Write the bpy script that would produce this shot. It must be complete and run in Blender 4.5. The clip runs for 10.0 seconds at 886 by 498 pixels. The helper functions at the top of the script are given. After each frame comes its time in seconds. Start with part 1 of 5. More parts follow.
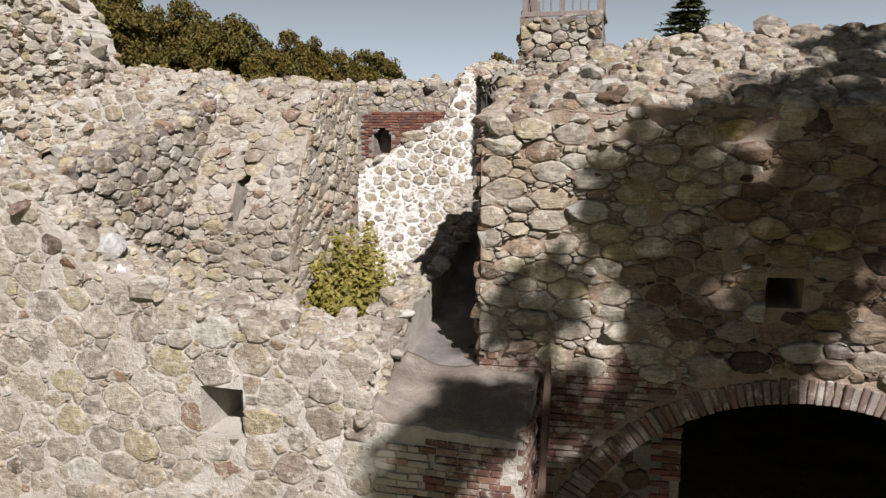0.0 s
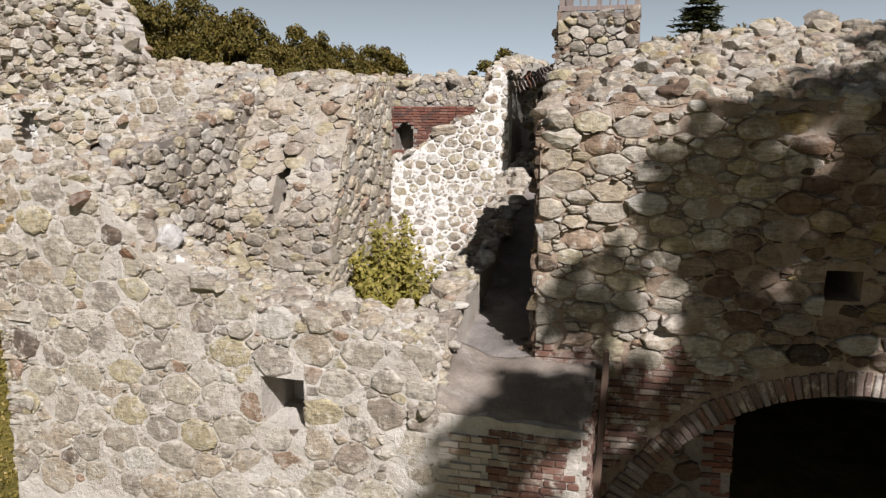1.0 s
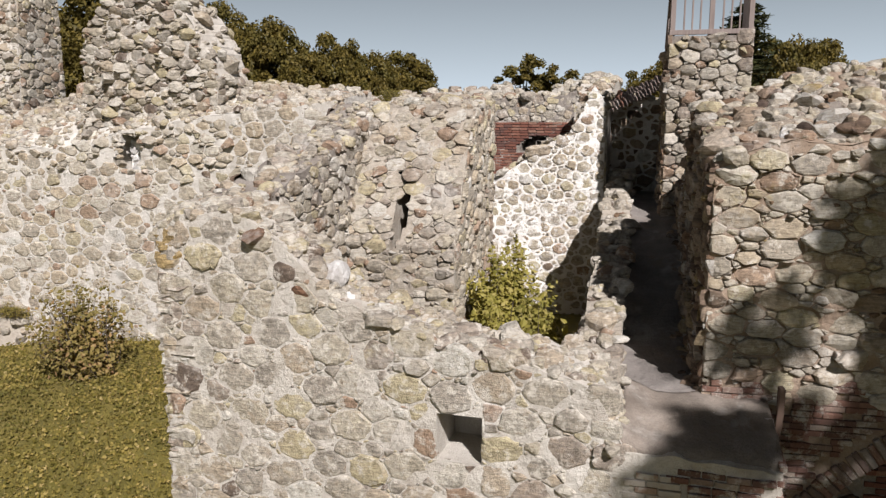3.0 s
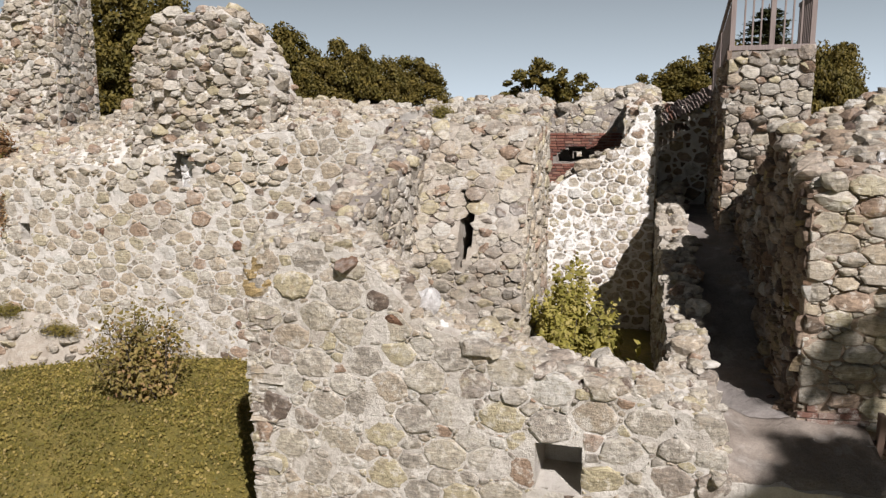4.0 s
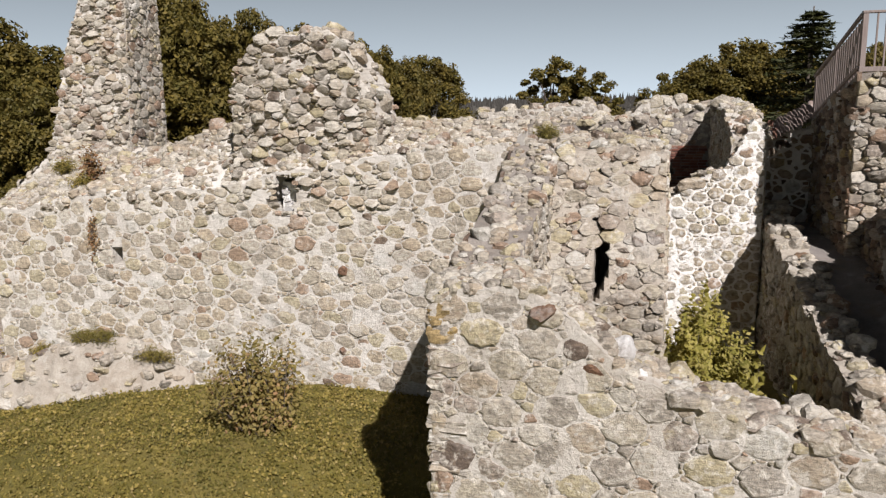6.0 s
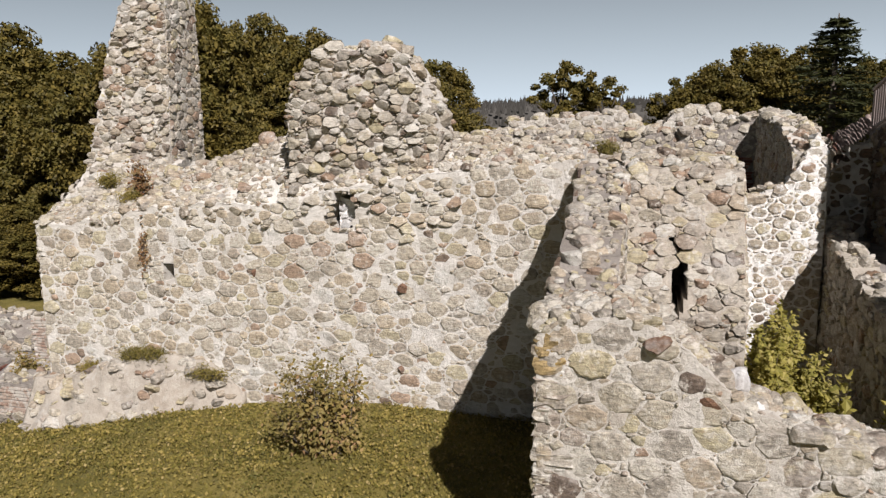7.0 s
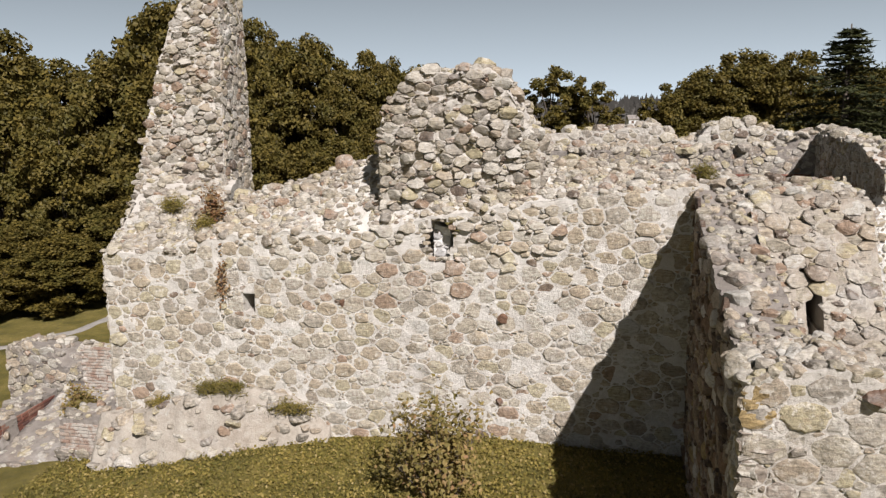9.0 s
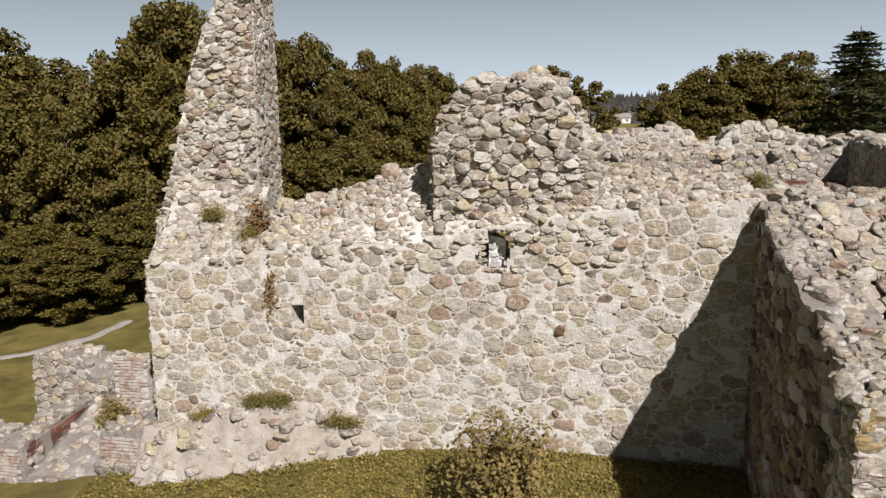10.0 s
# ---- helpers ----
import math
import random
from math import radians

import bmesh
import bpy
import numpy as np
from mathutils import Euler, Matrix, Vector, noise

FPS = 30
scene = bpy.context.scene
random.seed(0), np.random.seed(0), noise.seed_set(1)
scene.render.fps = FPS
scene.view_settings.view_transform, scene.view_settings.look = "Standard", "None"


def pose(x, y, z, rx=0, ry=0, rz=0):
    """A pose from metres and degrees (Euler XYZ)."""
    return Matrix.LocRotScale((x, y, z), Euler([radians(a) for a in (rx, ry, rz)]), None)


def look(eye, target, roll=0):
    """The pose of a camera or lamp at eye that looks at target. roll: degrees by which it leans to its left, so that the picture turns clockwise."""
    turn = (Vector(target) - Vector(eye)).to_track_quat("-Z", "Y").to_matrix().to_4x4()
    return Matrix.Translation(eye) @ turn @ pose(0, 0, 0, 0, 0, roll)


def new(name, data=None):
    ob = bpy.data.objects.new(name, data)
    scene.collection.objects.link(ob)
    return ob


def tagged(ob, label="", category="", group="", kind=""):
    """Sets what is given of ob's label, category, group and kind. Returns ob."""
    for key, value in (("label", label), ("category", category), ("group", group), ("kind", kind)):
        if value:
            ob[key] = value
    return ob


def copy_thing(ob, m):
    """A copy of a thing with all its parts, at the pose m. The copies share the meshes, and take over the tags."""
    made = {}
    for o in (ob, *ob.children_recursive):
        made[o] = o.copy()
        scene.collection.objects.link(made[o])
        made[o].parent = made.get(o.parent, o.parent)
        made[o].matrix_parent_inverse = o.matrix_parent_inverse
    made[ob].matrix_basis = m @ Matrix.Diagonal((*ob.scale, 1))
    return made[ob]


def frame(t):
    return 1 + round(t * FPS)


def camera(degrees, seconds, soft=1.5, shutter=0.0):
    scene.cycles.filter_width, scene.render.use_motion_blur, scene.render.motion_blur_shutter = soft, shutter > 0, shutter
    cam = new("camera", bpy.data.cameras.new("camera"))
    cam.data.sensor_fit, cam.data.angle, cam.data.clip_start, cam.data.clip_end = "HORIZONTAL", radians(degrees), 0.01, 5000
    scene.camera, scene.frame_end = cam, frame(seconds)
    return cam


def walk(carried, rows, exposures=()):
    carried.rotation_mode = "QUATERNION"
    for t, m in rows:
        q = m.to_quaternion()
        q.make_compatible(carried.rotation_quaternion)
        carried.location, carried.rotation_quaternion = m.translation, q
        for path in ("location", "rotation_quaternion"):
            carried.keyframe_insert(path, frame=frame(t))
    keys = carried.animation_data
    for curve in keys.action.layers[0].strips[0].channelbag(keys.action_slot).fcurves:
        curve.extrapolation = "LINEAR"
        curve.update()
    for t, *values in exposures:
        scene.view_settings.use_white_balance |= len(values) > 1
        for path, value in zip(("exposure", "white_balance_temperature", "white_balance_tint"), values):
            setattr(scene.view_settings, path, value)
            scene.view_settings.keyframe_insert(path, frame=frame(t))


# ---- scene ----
cam = camera(60.6, 10.0, soft=1.35)
METRES, EYE, TILT, LEAN, TURN = 13.0, 5.0, -10.0, 0.0, 14.5
ROWS = [
    (0.0, 0.0, 0.0, 0.0, 0.0, 0.0, -0.0),
    (0.5, -0.0264, -0.0023, -0.002, -0.24, -0.2, -0.07),
    (1.0, -0.0592, -0.0038, -0.0041, -0.07, -0.3, -0.22),
    (1.5, -0.0936, -0.0046, -0.0055, 0.28, -0.28, -0.3),
    (2.0, -0.1345, -0.006, 0.0022, 0.76, -0.26, -0.32),
    (2.5, -0.177, -0.0073, 0.0161, 0.73, -0.21, -0.22),
    (4.0, -0.3175, -0.0038, 0.0569, 0.64, -0.02, 0.32),
    (4.5, -0.3632, 0.0007, 0.0694, 0.96, -0.08, 0.37),
    (5.0, -0.414, 0.0072, 0.0836, 0.49, -0.38, 0.63),
    (6.5, -0.5666, 0.0309, 0.1231, 0.49, -0.38, 0.71),
    (7.0, -0.6218, 0.0412, 0.1375, 0.38, -0.23, 0.72),
    (7.5, -0.6739, 0.0502, 0.15, -0.23, -0.21, 0.82),
    (8.0, -0.7308, 0.0608, 0.1629, -0.78, -0.1, 1.07),
    (8.5, -0.7853, 0.0715, 0.1751, -1.45, -0.09, 1.25),
    (9.0, -0.845, 0.0833, 0.1883, -2.06, -0.19, 1.27),
    (9.5, -0.9013, 0.0939, 0.2007, -2.44, -0.31, 1.23),
    (10.0, -0.9627, 0.1061, 0.2133, -3.2, -0.39, 1.41),
]
EXPOSURES = [(0.0, 0.53, 6180, 15.5), (10.0, 0.53, 6180, 15.5)]
walk(cam, [(t, pose(0, 0, EYE, TILT, LEAN, TURN) @ pose(METRES * x, METRES * y, METRES * z, 90 + pitch, roll, yaw)) for t, x, y, z, yaw, pitch, roll in ROWS], EXPOSURES)

# ---- sky and sun ----
SUN_FROM = Vector((0.68, -1.0, 1.08)).normalized()
world = bpy.data.worlds.new("sky")
scene.world = world
world.use_nodes = True
wn = world.node_tree.nodes
sky = wn.new("ShaderNodeTexSky")
sky.sky_type = "NISHITA"
sky.sun_disc = False
sky.sun_elevation = math.asin(SUN_FROM.z)
sky.sun_rotation = math.atan2(SUN_FROM.x, SUN_FROM.y)
sky.dust_density = 0.9
sky.ozone_density = 1.0
haze = wn.new("ShaderNodeHueSaturation")
haze.inputs["Saturation"].default_value = 0.35
haze.inputs["Hue"].default_value = 0.49
haze.inputs["Value"].default_value = 0.42
world.node_tree.links.new(sky.outputs[0], haze.inputs["Color"])
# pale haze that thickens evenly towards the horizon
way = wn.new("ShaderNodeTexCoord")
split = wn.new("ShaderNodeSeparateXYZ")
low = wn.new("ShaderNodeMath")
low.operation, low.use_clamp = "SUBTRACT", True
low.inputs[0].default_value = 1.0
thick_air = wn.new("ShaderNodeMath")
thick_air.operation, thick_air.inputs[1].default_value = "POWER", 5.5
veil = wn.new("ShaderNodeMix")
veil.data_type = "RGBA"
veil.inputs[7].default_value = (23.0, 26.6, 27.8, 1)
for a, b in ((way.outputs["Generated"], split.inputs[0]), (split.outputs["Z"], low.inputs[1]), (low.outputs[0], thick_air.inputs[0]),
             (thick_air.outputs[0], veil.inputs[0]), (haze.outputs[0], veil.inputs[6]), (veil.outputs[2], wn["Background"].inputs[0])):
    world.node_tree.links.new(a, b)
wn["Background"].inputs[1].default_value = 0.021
sun = new("sun", bpy.data.lights.new("sun", "SUN"))
sun.data.energy, sun.data.angle, sun.data.color = 5.0, radians(0.6), (1.0, 0.945, 0.875)
sun.matrix_world = look((30, -45, 50), Vector((30, -45, 50)) - SUN_FROM)

# ---- materials ----


class Mat:
    """A small wrapper round a node material."""

    def __init__(self, name, rough=0.9):
        self.m = bpy.data.materials.new(name)
        self.m.use_nodes = True
        self.t = self.m.node_tree
        self.b = self.t.nodes["Principled BSDF"]
        self.b.inputs["Roughness"].default_value = rough
        self.b.inputs["Specular IOR Level"].default_value = 0.25
        self.co = self.t.nodes.new("ShaderNodeTexCoord").outputs["Object"]
        self.geo = self.t.nodes.new("ShaderNodeNewGeometry")

    def node(self, kind, **inputs):
        n = self.t.nodes.new(kind)
        for k, v in inputs.items():
            self.set(n, k.replace("_", " "), v)
        return n

    def set(self, n, key, v):
        sock = n.inputs[key]
        if isinstance(v, bpy.types.NodeSocket):
            self.t.links.new(v, sock)
        else:
            sock.default_value = v

    def noise(self, scale, detail=6, rough=0.6, vec=None, dist=0.0):
        n = self.node("ShaderNodeTexNoise", Scale=scale, Detail=detail, Roughness=rough, Distortion=dist)
        self.t.links.new(vec or self.geo.outputs["Position"], n.inputs["Vector"])
        return n.outputs["Fac"]

    def ramp(self, fac, stops, interp="LINEAR"):
        n = self.node("ShaderNodeValToRGB", Fac=fac)
        r = n.color_ramp
        r.interpolation = interp
        while len(r.elements) < len(stops):
            r.elements.new(0.5)
        for e, (p, c) in zip(r.elements, stops):
            e.position = p
            e.color = (*c, 1) if len(c) == 3 else c
        return n.outputs["Color"]

    def fac(self, fac, lo, hi):
        n = self.node("ShaderNodeMapRange", Value=fac)
        n.inputs["From Min"].default_value, n.inputs["From Max"].default_value = lo, hi
        n.interpolation_type = "SMOOTHSTEP"
        return n.outputs[0]

    def mix(self, f, a, b, blend="MIX"):
        n = self.t.nodes.new("ShaderNodeMix")
        n.data_type, n.blend_type = "RGBA", blend
        for i, v in ((0, f), (6, a), (7, b)):
            if isinstance(v, bpy.types.NodeSocket):
                self.t.links.new(v, n.inputs[i])
            else:
                n.inputs[i].default_value = v if i == 0 else (*v, 1)
        return n.outputs[2]

    def math(self, op, a, b=0.0):
        n = self.t.nodes.new("ShaderNodeMath")
        n.operation = op
        for i, v in ((0, a), (1, b)):
            if isinstance(v, bpy.types.NodeSocket):
                self.t.links.new(v, n.inputs[i])
            else:
                n.inputs[i].default_value = v
        return n.outputs[0]

    def chance(self):
        """One random number for each piece, be it an object or an island of a joined mesh."""
        o = self.t.nodes.new("ShaderNodeObjectInfo").outputs["Random"]
        return self.math("FRACT", self.math("ADD", o, self.math("MULTIPLY", self.geo.outputs["Random Per Island"], 7.31)))

    def colour(self, c, weathered=0.70):
        self.set(self.b, "Base Color", self.mix(1.0, c, (weathered,) * 3, "MULTIPLY"))

    def patina(self, c):
        """Rust-brown and ochre stains and lime runs that spread over stones and joints alike."""
        big, mid = self.noise(0.75, 5, 0.6), self.noise(4.5, 6, 0.7, dist=0.4)
        c = self.mix(self.math("MULTIPLY", self.math("MULTIPLY", self.fac(big, 0.48, 0.68), self.fac(mid, 0.40, 0.62)), 0.42), c, (0.27, 0.195, 0.13))
        pale = self.noise(1.15, 6, 0.65, dist=0.3)
        c = self.mix(self.math("MULTIPLY", self.math("MULTIPLY", self.fac(pale, 0.52, 0.68), self.fac(mid, 0.66, 0.44)), 0.45), c, (0.72, 0.69, 0.63))
        return self.mix(self.math("MULTIPLY", self.fac(self.noise(9, 7, 0.75), 0.36, 0.22), 0.55), c, (0.10, 0.08, 0.065))

    def bump(self, h, strength=0.5, distance=0.02):
        n = self.node("ShaderNodeBump", Height=h, Strength=strength, Distance=distance)
        self.t.links.new(n.outputs[0], self.b.inputs["Normal"])


def stone_material(name, stops, lime, lime_at=(0.56, 0.70), weathered=0.72):
    """Field stone: one hue a stone, mineral grain, lichen and lime smears."""
    m = Mat(name, 0.88)
    r = m.chance()
    base = m.ramp(r, stops, "CONSTANT")
    big = m.noise(2.2, 5, 0.6)
    mid = m.noise(11, 6, 0.65)
    fine = m.noise(70, 4, 0.7)
    c = m.mix(0.75, base, m.ramp(mid, [(0.28, (0.2, 0.19, 0.18)), (0.5, (0.5, 0.5, 0.5)), (0.72, (0.85, 0.83, 0.8))]), "OVERLAY")
    c = m.mix(0.32, c, m.ramp(fine, [(0.3, (0.25, 0.24, 0.23)), (0.7, (0.78, 0.76, 0.72))]), "OVERLAY")
    beds = m.node("ShaderNodeMapping", Vector=m.geo.outputs["Position"])
    beds.inputs["Scale"].default_value = (3.0, 3.0, 26.0)
    beds.inputs["Rotation"].default_value = (0.25, 0.2, 0.0)
    c = m.mix(0.55, c, m.ramp(m.noise(1.6, 5, 0.65, beds.outputs[0], 0.8), [(0.32, (0.22, 0.2, 0.18)), (0.5, (0.5, 0.5, 0.49)), (0.66, (0.8, 0.78, 0.74))]), "OVERLAY")
    streak = m.math("FRACT", m.math("MULTIPLY", r, 13.7))
    c = m.mix(m.math("MULTIPLY", m.fac(mid, 0.5, 0.75), streak), c, (0.20, 0.15, 0.10))
    c = m.mix(m.math("MULTIPLY", m.fac(m.noise(6.5, 6, 0.7), *lime_at), 0.85), c, lime)
    c = m.mix(m.math("MULTIPLY", m.fac(m.noise(1.1, 4, 0.5), 0.62, 0.75), m.math("MULTIPLY", m.fac(mid, 0.45, 0.6), 0.5)), c, (0.30, 0.25, 0.10))
    m.colour(m.patina(c), weathered)
    h = m.math("ADD", m.math("MULTIPLY", m.noise(9, 8, 0.62), 1.0), m.math("MULTIPLY", fine, 0.35))
    m.bump(h, 1.0, 0.05)
    return m.m


GREYS = [(0.0, (0.41, 0.375, 0.315)), (0.16, (0.45, 0.41, 0.33)), (0.32, (0.35, 0.32, 0.275)), (0.46, (0.50, 0.47, 0.41)),
         (0.60, (0.42, 0.36, 0.28)), (0.73, (0.33, 0.285, 0.24)), (0.79, (0.45, 0.40, 0.27)), (0.88, (0.33, 0.24, 0.175)), (0.93, (0.56, 0.54, 0.49)), (0.98, (0.16, 0.125, 0.10))]
# brown stone hues, darkened and reddened to carry shade in the colour
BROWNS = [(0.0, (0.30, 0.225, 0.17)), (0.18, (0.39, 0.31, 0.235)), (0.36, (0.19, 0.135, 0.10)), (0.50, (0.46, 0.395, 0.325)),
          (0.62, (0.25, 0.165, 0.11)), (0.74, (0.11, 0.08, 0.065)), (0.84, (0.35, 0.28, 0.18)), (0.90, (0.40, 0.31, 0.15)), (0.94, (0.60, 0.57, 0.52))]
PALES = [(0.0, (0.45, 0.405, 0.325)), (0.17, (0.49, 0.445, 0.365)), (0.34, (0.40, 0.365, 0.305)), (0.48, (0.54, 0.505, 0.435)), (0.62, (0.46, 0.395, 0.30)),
         (0.76, (0.37, 0.325, 0.265)), (0.81, (0.47, 0.425, 0.305)), (0.90, (0.39, 0.295, 0.22)), (0.95, (0.60, 0.585, 0.54)), (0.992, (0.22, 0.17, 0.13))]
M_PALE = stone_material("lime_washed_stone", PALES, (0.78, 0.73, 0.63), (0.54, 0.68), 0.80)
M_LIMED = stone_material("lime_smeared_stone", PALES, (0.86, 0.84, 0.80), (0.50, 0.64), 0.84)
M_STONE = stone_material("field_stone", GREYS, (0.72, 0.67, 0.58), (0.50, 0.65), 0.80)
M_RUBBLE = stone_material("rubble_stone", GREYS, (0.68, 0.63, 0.55), (0.52, 0.68), 0.78)
M_SHADE_BROWN = stone_material("shade_brown_stone", BROWNS, (0.55, 0.48, 0.40), (0.62, 0.76), 0.66)


def mortar_material(name, a, b, dirt, weathered=0.70):
    m = Mat(name, 0.95)
    c = m.ramp(m.noise(3.0, 7, 0.65), [(0.3, a), (0.7, b)])
    c = m.mix(m.math("MULTIPLY", m.fac(m.noise(1.3, 5, 0.6), 0.5, 0.72), 0.6), c, dirt)
    c = m.mix(0.35, c, m.ramp(m.noise(45, 4, 0.7), [(0.3, (0.3, 0.28, 0.26)), (0.7, (0.8, 0.78, 0.74))]), "OVERLAY")
    m.colour(m.patina(c), weathered)
    m.bump(m.math("ADD", m.noise(14, 8, 0.65), m.math("MULTIPLY", m.noise(60, 3, 0.6), 0.3)), 1.0, 0.04)
    return m.m


M_MORTAR = mortar_material("lime_mortar", (0.52, 0.48, 0.425), (0.72, 0.685, 0.62), (0.40, 0.35, 0.285), 0.78)
M_CREAM = mortar_material("cream_lime_mortar", (0.60, 0.565, 0.505), (0.80, 0.77, 0.71), (0.44, 0.395, 0.335), 0.78)
M_WHITE = mortar_material("white_lime_mortar", (0.78, 0.76, 0.71), (0.88, 0.86, 0.82), (0.68, 0.64, 0.57), 0.92)
# dark mortar: dirty foundations, and deeper shade on walls out of the sun
M_DIRTY_SHADED = mortar_material("weathered_and_shaded_mortar", (0.27, 0.24, 0.21), (0.42, 0.385, 0.345), (0.20, 0.175, 0.15))
M_TAN = mortar_material("tan_lime_mortar", (0.42, 0.375, 0.31), (0.60, 0.55, 0.475), (0.30, 0.26, 0.21))
# mortar of the right wall, its red-brown tone holds part of the shade
M_SHADE_MORTAR = mortar_material("shade_brown_mortar", (0.30, 0.225, 0.165), (0.47, 0.375, 0.29), (0.20, 0.145, 0.11), 0.74)
M_CONCRETE = mortar_material("smooth_cement_render", (0.25, 0.225, 0.21), (0.36, 0.335, 0.31), (0.17, 0.155, 0.145))
M_GRAVEL = mortar_material("pale_gravel", (0.38, 0.36, 0.33), (0.50, 0.47, 0.43), (0.30, 0.28, 0.25))
M_QUARTZ = stone_material("white_quartz", [(0.0, (0.74, 0.73, 0.71)), (0.6, (0.80, 0.79, 0.77))], (0.7, 0.68, 0.64))
M_UMBER = stone_material("dark_umber_stone", [(0.0, (0.15, 0.085, 0.055)), (0.5, (0.22, 0.13, 0.085))], (0.3, 0.22, 0.16), (0.7, 0.8))
M_OCHRE = stone_material("ochre_stone", [(0.0, (0.42, 0.29, 0.10)), (0.5, (0.40, 0.30, 0.15))], (0.5, 0.42, 0.3), (0.62, 0.75))


def brick_material(name, stops, lime):
    m = Mat(name, 0.9)
    c = m.ramp(m.chance(), stops, "CONSTANT")
    c = m.mix(0.5, c, m.ramp(m.noise(40, 5, 0.7), [(0.3, (0.28, 0.26, 0.25)), (0.7, (0.75, 0.72, 0.7))]), "OVERLAY")
    c = m.mix(m.fac(m.noise(5, 6, 0.7), lime, lime + 0.14), c, (0.58, 0.53, 0.46))
    m.colour(c)
    m.bump(m.noise(35, 6, 0.65), 0.7, 0.012)
    return m.m


REDS = [(0.0, (0.24, 0.105, 0.075)), (0.25, (0.29, 0.14, 0.10)), (0.5, (0.19, 0.085, 0.065)), (0.7, (0.32, 0.185, 0.135)), (0.88, (0.16, 0.09, 0.075))]
M_BRICK = brick_material("red_brick", REDS, 0.60)
M_BRICK_PALE = brick_material("limewashed_brick", [(0.0, (0.40, 0.30, 0.235)), (0.4, (0.44, 0.35, 0.28)), (0.75, (0.36, 0.25, 0.19))], 0.43)


def wood_material(name, a, b):
    m = Mat(name, 0.8)
    map_ = m.node("ShaderNodeMapping", Vector=m.geo.outputs["Position"])
    map_.inputs["Scale"].default_value = (30, 30, 2)
    g = m.noise(1.0, 6, 0.6, map_.outputs[0])
    m.colour(m.mix(m.math("MULTIPLY", m.chance(), 0.3), m.ramp(g, [(0.3, a), (0.7, b)]), (0.3, 0.25, 0.22)))
    m.bump(g, 0.4, 0.005)
    return m.m


M_WOOD = wood_material("weathered_grey_wood", (0.24, 0.19, 0.17), (0.38, 0.32, 0.29))
M_DARKWOOD = wood_material("dark_oak", (0.09, 0.05, 0.03), (0.18, 0.10, 0.06))
M_BARK = wood_material("bark", (0.07, 0.055, 0.04), (0.15, 0.12, 0.09))


def ground_material():
    m = Mat("mown_grass_ground", 0.95)
    a = m.ramp(m.noise(0.8, 6, 0.65), [(0.32, (0.12, 0.105, 0.024)), (0.5, (0.24, 0.195, 0.05)), (0.68, (0.36, 0.275, 0.09))])
    c = m.mix(m.fac(m.noise(5, 6, 0.7), 0.45, 0.7), a, (0.19, 0.16, 0.055))
    c = m.mix(0.6, c, m.ramp(m.noise(55, 4, 0.7), [(0.3, (0.2, 0.22, 0.15)), (0.7, (0.8, 0.8, 0.7))]), "OVERLAY")
    m.colour(c)
    m.bump(m.noise(40, 5, 0.7), 1.0, 0.05)
    return m.m


M_GROUND = ground_material()


def leaf_material(name, stops, through_=0.25):
    m = Mat(name, 0.6)
    c = m.ramp(m.math("FRACT", m.math("ADD", m.chance(), 0.0)), stops)
    c = m.mix(m.fac(m.noise(0.6, 4, 0.6), 0.4, 0.7), c, m.mix(0.5, c, (0.12, 0.12, 0.03)))
    m.colour(c)
    tr = m.t.nodes.new("ShaderNodeBsdfTranslucent")
    m.t.links.new(c, tr.inputs[0])
    mx = m.t.nodes.new("ShaderNodeMixShader")
    mx.inputs[0].default_value = through_
    m.t.links.new(m.b.outputs[0], mx.inputs[1])
    m.t.links.new(tr.outputs[0], mx.inputs[2])
    m.t.links.new(mx.outputs[0], m.t.nodes["Material Output"].inputs[0])
    return m.m


M_LEAF = leaf_material("broad_leaves", [(0.0, (0.075, 0.059, 0.012)), (0.5, (0.16, 0.122, 0.024)), (1.0, (0.25, 0.185, 0.04))])
M_NEEDLE = leaf_material("spruce_needles", [(0.0, (0.03, 0.038, 0.014)), (1.0, (0.07, 0.075, 0.028))], 0.1)
M_VINE = leaf_material("vine_leaves", [(0.0, (0.25, 0.235, 0.045)), (0.5, (0.43, 0.375, 0.08)), (1.0, (0.56, 0.47, 0.16))], 0.35)
M_SHRUB = leaf_material("dry_shrub_leaves", [(0.0, (0.20, 0.16, 0.045)), (0.6, (0.36, 0.275, 0.085)), (0.85, (0.44, 0.305, 0.12)), (1.0, (0.44, 0.255, 0.13))], 0.3)
M_GRASS = leaf_material("grass_blades", [(0.0, (0.14, 0.125, 0.024)), (0.5, (0.30, 0.245, 0.055)), (0.9, (0.46, 0.35, 0.10)), (1.0, (0.55, 0.42, 0.18))], 0.3)

# ---- mesh helpers ----


def mesh_from(name, verts, faces, material, smooth=True):
    me = bpy.data.meshes.new(name)
    me.from_pydata([tuple(map(float, v)) for v in verts], [], [tuple(map(int, f)) for f in faces])
    me.materials.append(material)
    if smooth:
        me.polygons.foreach_set("use_smooth", [True] * len(me.polygons))
    me.update()
    return me


def part(name, me, parent, label="", at=None):
    """Link a mesh (or a bmesh's mesh) as one object under its thing."""
    ob = new(name, me)
    ob.parent = parent
    if at is not None:
        ob.matrix_basis = at
    if label:
        tagged(ob, label=label)
    return ob


